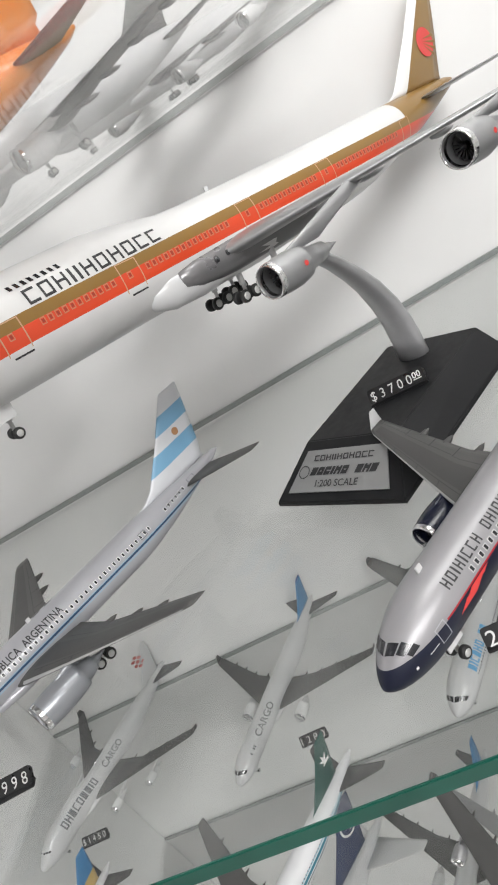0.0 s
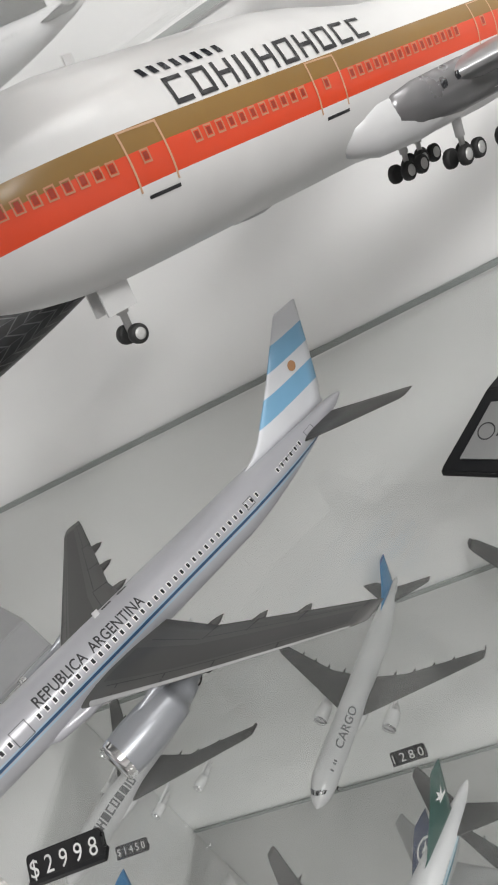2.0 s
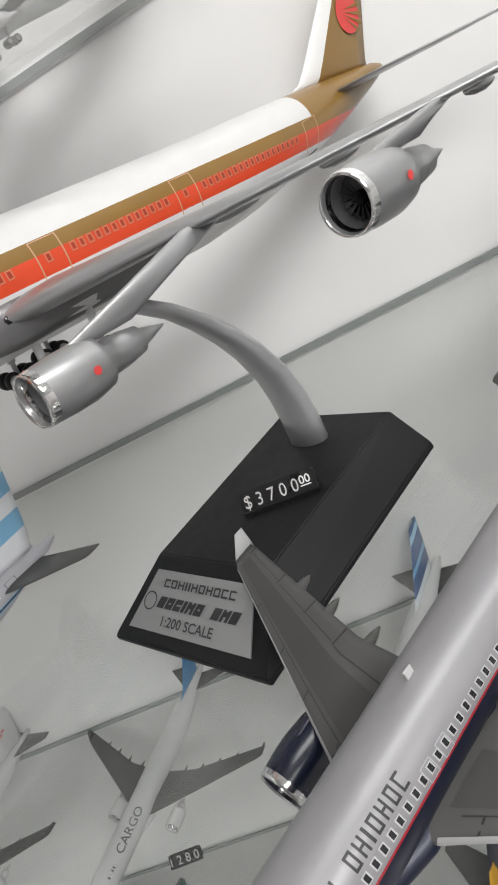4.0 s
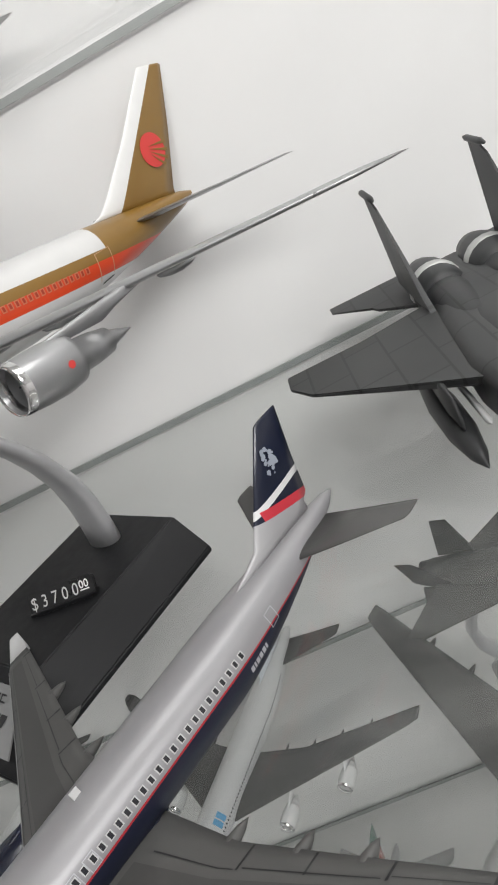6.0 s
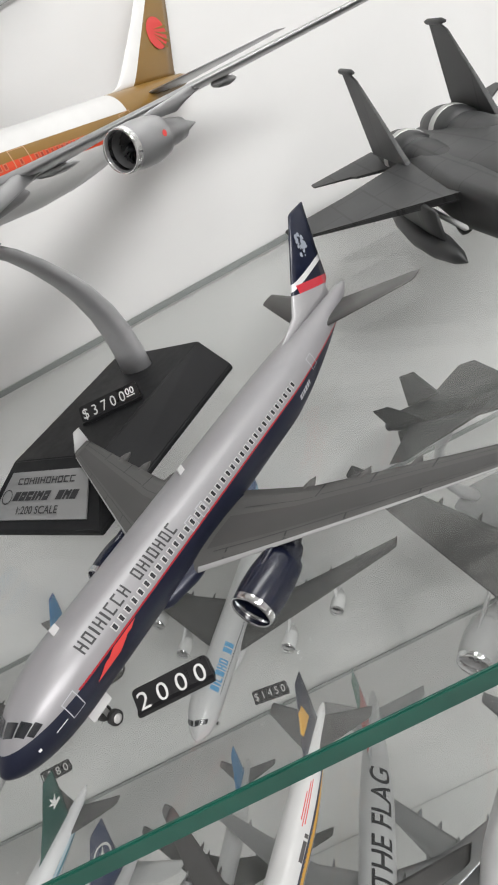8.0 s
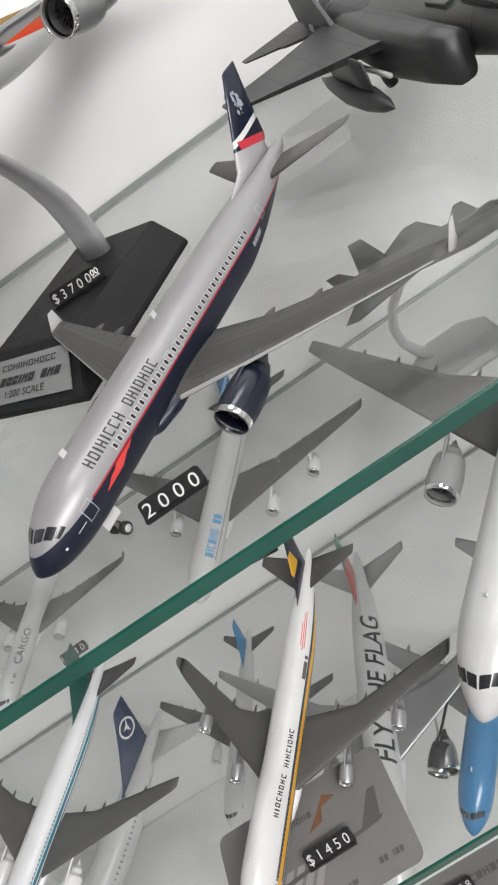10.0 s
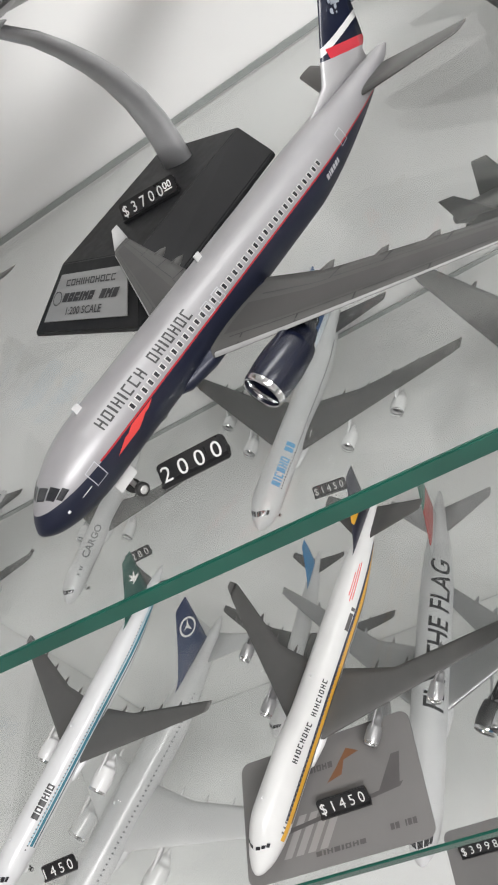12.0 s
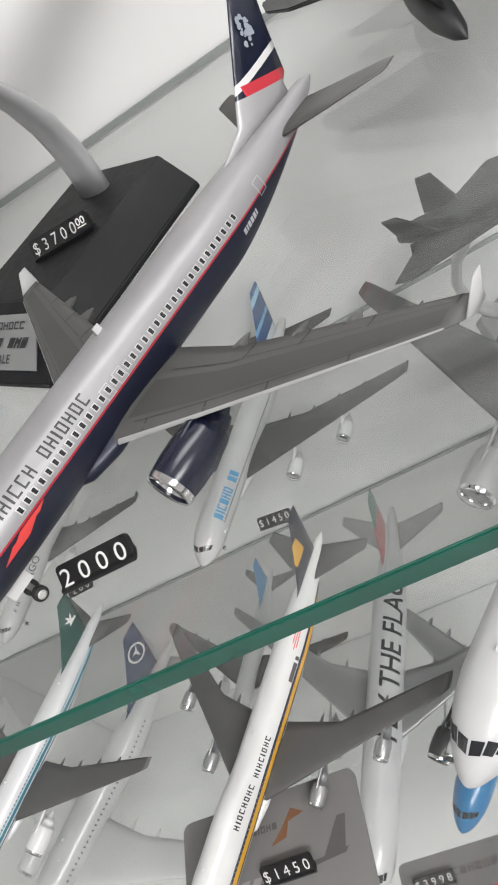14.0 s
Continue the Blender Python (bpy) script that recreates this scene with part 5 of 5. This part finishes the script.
big = airliner("large_jet_model", B777, 0.0051, (-0.0335, 0.028, LOWER), (-0.676, -0.737), "large white twin-jet model standing on the glass", WHITE_HULL, GREY_WING, SATIN_WHITE, mat("mid_grey_engine", (0.26, 0.26, 0.26), 0.4),
               windows=([(10, 64)], 76, 0.24, 0.36, 0.56))

# ---- models on the lowest shelf in view ----
s = 0.0042
flag = airliner("slim_jet_model", B787, s, (-0.146, 0.042, LOWEST), (-0.33, -0.94), "white model airliner with black lettering and red-green fin", WHITE_HULL, SILVER,
                livery("red_green_fin", (0.42, 0.07, 0.06), [((0.05, 0.16, 0.12), 8.5 * s, 14 * s, 0, 90 * s, 0, 0, 0), ((0.5, 0.5, 0.5), -2 * s, 4.2 * s, 0, 90 * s, 0, 0, 0)], 0.35), SILVER, group="small model airliners")
pts, faces = text_points("FLY THE FLAG", 1.0)
k = 27.0 / max(p[0] for p in pts)
on_hull(B787, s, [(p[0] * k + p[1] * k * 0.2, p[1] * k * 1.15, 0) for p in pts], faces, 21, 69, BLACK_INK, flag, "letter", "large black capital on the hull")
s = 0.005
luft = airliner("large_jet_model", A330, s, (-0.4535, 0.027, LOWEST), (-0.62, -0.785), "large white twin-jet model with navy fin and ring emblem", WHITE_HULL, SATIN_WHITE,
                mat("navy_fin_paint", (0.02, 0.035, 0.10), 0.35), SATIN_WHITE, windows=([(9, 48)], 72, 0.25, 0.35, 0.8, GREY_INK), group="small model airliners")
for sd in (-1, 1):
    v, f = [], []
    for k in range(24):
        a = 2 * math.pi * k / 24
        for r in (1.75, 1.4):
            v.append(((55.0 + r * math.cos(a)) * s, sd * 0.4 * s, (8.0 + r * math.sin(a)) * s))
    f += [(2 * k, 2 * k + 1, (2 * k + 3) % 48, (2 * k + 2) % 48) for k in range(24)]
    b = len(v)
    v += [((55.0 + x) * s, sd * 0.4 * s, (8.0 + z) * s) for x, z in ((-0.9, 0.3), (0.2, 0.5), (1.0, 1.1), (0.4, 0.1), (0.1, -1.1), (-0.2, 0.0))]
    f.append(tuple(range(b, b + 6)))
    make("ring_emblem", v, f, WHITE_INK, luft, "pale ring emblem")
blue_paint = mat("blue_gloss", (0.03, 0.2, 0.42), 0.3, grain=0.1, scale=40)
airliner("slim_jet_model", dict(A320, engines=((6.0, 5.2, -1.6, 1.3, 4.6),)), 0.0056, (-0.084, 0.064, LOWEST), (-0.62, -0.785), "blue-bellied twin-jet model with dark engines", livery("blue_hull", (0.03, 0.17, 0.36), [], 0.3), SILVER, blue_paint, mat("black_engine", (0.012, 0.012, 0.013), 0.35), CHROME)
airliner("small_jet_model", A330, S400, (-0.240, 0.155, LOWEST), (-0.42, -0.91), "small white twin-jet model with blue fin", WHITE_HULL, GREY_WING, blue_paint, SATIN_WHITE, group="small model airliners")
airliner("small_jet_model", A330, S400, (-0.462, 0.035, LOWER), (-0.42, -0.907), "small white twin-jet model with blue and gold fin", WHITE_HULL, GREY_WING, livery("blue_gold_fin", (0.03, 0.17, 0.36), [((0.5, 0.35, 0.12), 2 * S400, 5.6 * S400, 0, 90, 0, 0, 0)], 0.35), SATIN_WHITE, group="small model airliners")

# ---- models on the upper shelf ----
airliner("slim_jet_model", A320, S200, (-0.245, 0.005, UPPER), (-0.75, -0.66), "orange and white twin-jet model on the upper shelf", livery("orange_hull", (0.72, 0.72, 0.72), [((0.62, 0.2, 0.03), -9, 9, 24 * S200, 60 * S200, 0, 0, 0)], 0.3), GREY_WING, mat("orange_fin", (0.62, 0.2, 0.03), 0.35), mat("orange_engine", (0.62, 0.2, 0.03), 0.3), group="models on the upper shelf")
airliner("small_jet_model", A330, S400 * 1.1, (-0.19, 0.105, UPPER), (-0.68, -0.73), "small white twin-jet model on the upper shelf", WHITE_HULL, GREY_WING, GREY_WING, SATIN_WHITE, group="models on the upper shelf")
airliner("small_jet_model", B777, S400 * 1.1, (-0.33, 0.13, UPPER), (-0.62, -0.78), "small grey twin-jet model on the upper shelf", WHITE_HULL, GREY_WING, GREY_WING, GREY_WING, windows=([(9, 60)], 72, 0.25, 0.35, 0.8, GREY_INK), group="models on the upper shelf")
airliner("small_jet_model", B747, S400, (-0.15, 0.21, UPPER), (-0.66, -0.75), "small four-engined model on the upper shelf", WHITE_HULL, GREY_WING, GREY_WING, SATIN_WHITE, mrows=2, group="models on the upper shelf")

# ---- airport tug ----
tug = empty("airport_tug", pose(-0.3125, 0.0595, 0.0, 0, 0, math.degrees(math.atan2(-0.83, -0.55))), "white model aircraft tug with black wheels on glass", "model tug")
TUG_WHITE = mat("tug_white", (0.72, 0.71, 0.68), 0.4, grain=0.05, scale=300)
part("chassis", box_bm(-0.018, 0.018, -0.0075, 0.0075, 0.0022, 0.0068, 0.0006), TUG_WHITE, tug)
part("engine_deck", box_bm(-0.017, -0.001, -0.007, 0.007, 0.007, 0.0095, 0.0008), TUG_WHITE, tug)
part("cab", box_bm(0.006, 0.015, -0.0066, 0.0066, 0.007, 0.0115, 0.001), TUG_WHITE, tug)
part("cab_glass", box_bm(0.0068, 0.0152, -0.0058, 0.0058, 0.0085, 0.0112), DARK, tug, "dark cab windows")
part("cargo_well", box_bm(-0.0165, 0.005, -0.0055, -0.0022, 0.0068, 0.0098), DARK, tug, "dark towing cradle")
for k in range(5):
    part("hatch_mark", box_bm(-0.014 + k * 0.006, -0.0125 + k * 0.006, 0.00748, 0.0077, 0.0045, 0.0056), BLACK_INK, tug)
for x in (-0.0125, 0.0125):
    for y in (-0.0078, 0.0078):
        prof = [(-0.5, 0.6), (-0.42, 0.92), (0, 1), (0.42, 0.92), (0.5, 0.6)]
        v, f = loft(lathe([(y + a * 0.0034, q * 0.0042) for a, q in prof], "y", (x, 0, 0.0042), 20))
        w = make("wheel", v, f, RUBBER, tug, "black rubber tyre", smooth=True)
        sg = 1 if y > 0 else -1
        v, f = loft(lathe([(y + sg * a * 0.0034, q * 0.0042) for a, q in ((0.3, 0.56), (0.54, 0.54), (0.6, 0.3), (0.5, 0.28), (0.5, 0.02))], "y", (x, 0, 0.0042), 16), caps=False)
        make("wheel_hub", v, f, HUB, w, smooth=True)

# ---- price tags ----
price_tag("2000", -0.0672, 0.0445, 0.0, 0.0225, 0.0074, 0, 50)
price_tag("$2998", -0.2785, 0.0712, 0.0, 0.0265, 0.0088, 5, 50)
price_tag("$3700", -0.0745, 0.1915, 0.0168, 0.0285, 0.0085, -8, 40, small="00")
price_tag("1280", -0.2440, 0.2224, LOWER, 0.0205, 0.0075, 2, 45)
price_tag("$1450", -0.0970, 0.2025, LOWER, 0.022, 0.0078, -8, 45)
price_tag("$1450", -0.4310, 0.2130, LOWER, 0.0235, 0.0078, 3, 45)
price_tag("$1450", -0.1209, 0.0224, LOWER + 0.0012, 0.0245, 0.0085, 1, 50)
price_tag("1450", -0.2868, 0.0345, LOWER, 0.0215, 0.0082, 4, 50)

# ---- printed cards ----


def card(x0, x1, y0, y1, z, label):
    root = empty("printed_card", pose((x0 + x1) / 2, (y0 + y1) / 2, z), label, "card", "printed cards")
    w, h, r = (x1 - x0) / 2, (y1 - y0) / 2, 0.0045
    out = []
    for cx, cy, a0 in ((w - r, h - r, 0), (-w + r, h - r, 90), (-w + r, -h + r, 180), (w - r, -h + r, 270)):
        out += [(cx + r * math.cos(radians(a0 + k * 18)), cy + r * math.sin(radians(a0 + k * 18))) for k in range(6)]
    part("card_sheet", prism_bm(out, 0.0, 0.0008), CARD, root)
    return root


def flat_print(parent, pts, faces, x, y, w, h, material, name, label=""):
    xa, xb = min(p[0] for p in pts), max(p[0] for p in pts)
    ya, yb = min(p[1] for p in pts), max(p[1] for p in pts)
    make(name, [(x + (p[0] - xa) / (xb - xa) * w, y + (p[1] - ya) / (yb - ya) * h, 0.00095) for p in pts], faces, material, parent, label)


c1 = card(-0.1735, -0.0835, 0.004, 0.0585, LOWER, "grey printed card with rounded corners under a model")
pts, faces, wd = bar_points("wbtwbftw", 1, 0.8, 0.2, 0.25)
flat_print(c1, pts, faces, -0.016, 0.0125, 0.02, 0.0028, CARD_DARK, "name_bars", "dark bars in place of a name")
flat_print(c1, pts, faces, -0.01, -0.0225, 0.024, 0.002, CARD_DARK, "name_bars", "dark bars in place of a name")
pts, faces, wd = bar_points("ww-bww", 1, 0.8, 0.2, 0.25)
flat_print(c1, pts, faces, 0.026, -0.0205, 0.012, 0.0026, CARD_DARK, "number_bars", "dark bars")
make("printed_fin", [(0.024, -0.004, 0.00095), (0.034, -0.004, 0.00095), (0.037, 0.010, 0.00095), (0.033, 0.010, 0.00095)], [(0, 1, 2, 3)], CARD_DARK, c1, "dark printed fin shape")
make("printed_hull", [(-0.035, -0.0115, 0.00093), (0.034, -0.0045, 0.00093), (0.036, -0.0025, 0.00093), (-0.03, -0.009, 0.00093)], [(0, 1, 2, 3)], CARD_DARK, c1, "dark printed hull shape")
make("printed_swirl", [(0.0, 0.006, 0.00095), (0.008, 0.008, 0.00095), (0.010, 0.014, 0.00095), (0.018, 0.016, 0.00095), (0.012, 0.019, 0.00095), (0.006, 0.012, 0.00095)], [(0, 1, 2, 3, 4, 5)], CARD_BROWN, c1, "brown printed swirl")
for k in range(4):
    make("printed_chevron", [(-0.026 + k * 0.006, -0.02, 0.00092), (-0.022 + k * 0.006, -0.02, 0.00092), (-0.012 + k * 0.006, -0.004, 0.00092), (-0.016 + k * 0.006, -0.004, 0.00092)], [(0, 1, 2, 3)], mat("faint_print", (0.27, 0.26, 0.255), 0.4), c1, "faint printed chevron")
c2 = card(-0.1335, -0.0435, 0.0085, 0.063, LOWEST, "grey printed card with red leaf emblem")
pts, faces, wd = bar_points("wbt-cwtwfw", 1, 0.8, 0.2, 0.25)
flat_print(c2, pts, faces, -0.03, 0.013, 0.046, 0.0045, CARD_DARK, "name_bars", "dark bars in place of a name")
v, f = [], []
for k in range(24):
    a = 2 * math.pi * k / 24
    v += [(0.012 + 0.010 * math.cos(a), -0.006 + 0.010 * math.sin(a), 0.00095), (0.012 + 0.0088 * math.cos(a), -0.006 + 0.0088 * math.sin(a), 0.00095)]
f = [(2 * k, 2 * k + 1, (2 * k + 3) % 48, (2 * k + 2) % 48) for k in range(24)]
b = len(v)
for k in range(14):
    a, r = 2 * math.pi * k / 14, (0.007 if k % 2 else 0.0042)
    v.append((0.012 + r * math.cos(a + 0.22), -0.006 + r * math.sin(a + 0.22), 0.00096))
f.append(tuple(range(b, b + 14)))
make("leaf_emblem", v, f, RED_INK, c2, "red leaf in a ring")
price_tag("$3998", -0.112, 0.045, LOWEST + 0.0012, 0.026, 0.0085, 0, 50)

# silver fairings where the wings meet the hull of the large airliner
s = 0.0049
FAIRING_GREY = mat("dark_silver_fairing", (0.2, 0.195, 0.2), 0.3, 0.6, grain=0.05, scale=150)
for sd in (-1, 1):
    skin("belly_bulge", scaled([(20.6, sd * 1.9, -2.1, 0.05, 0.05, 1), (21.4, sd * 2.1, -2.1, 0.75, 0.85, 1), (23.0, sd * 2.3, -2.1, 1.02, 1.35, 1), (26.0, sd * 2.35, -2.1, 1.08, 1.5, 1), (30.0, sd * 2.3, -2.1, 1.0, 1.35, 1), (33.0, sd * 1.8, -2.0, 0.3, 0.4, 1)], s), WHITE_HULL, jumbo, "smooth white bulge ahead of the wing root")
    skin("wing_root_fairing", scaled([(23.7, sd * 2.9, -1.75, 0.3, 0.35, 1), (24.0, sd * 2.9, -1.8, 0.55, 0.8, 1), (25.6, sd * 2.9, -1.85, 0.74, 1.1, 1), (29.6, sd * 2.9, -1.9, 0.8, 1.3, 1), (37.6, sd * 2.85, -1.9, 0.78, 1.2, 1), (42.1, sd * 2.6, -1.7, 0.5, 0.7, 1), (44.6, sd * 2.3, -1.5, 0.05, 0.1, 1)], s), FAIRING_GREY, jumbo, "dark silver wing root fairing")
    skin("landing_lamp", scaled([(27.2, sd * 3.62, -1.55, 0.02, 0.02, 1), (27.3, sd * 3.62, -1.55, 0.1, 0.22, 1), (27.6, sd * 3.66, -1.55, 0.1, 0.22, 1), (27.7, sd * 3.66, -1.55, 0.02, 0.02, 1)], s), DARK, jumbo, "small dark landing lamp")
    skin("landing_lamp", scaled([(28.5, sd * 3.66, -1.45, 0.02, 0.02, 1), (28.6, sd * 3.66, -1.45, 0.1, 0.22, 1), (28.9, sd * 3.68, -1.45, 0.1, 0.22, 1), (29.0, sd * 3.68, -1.45, 0.02, 0.02, 1)], s), DARK, jumbo, "small dark landing lamp")
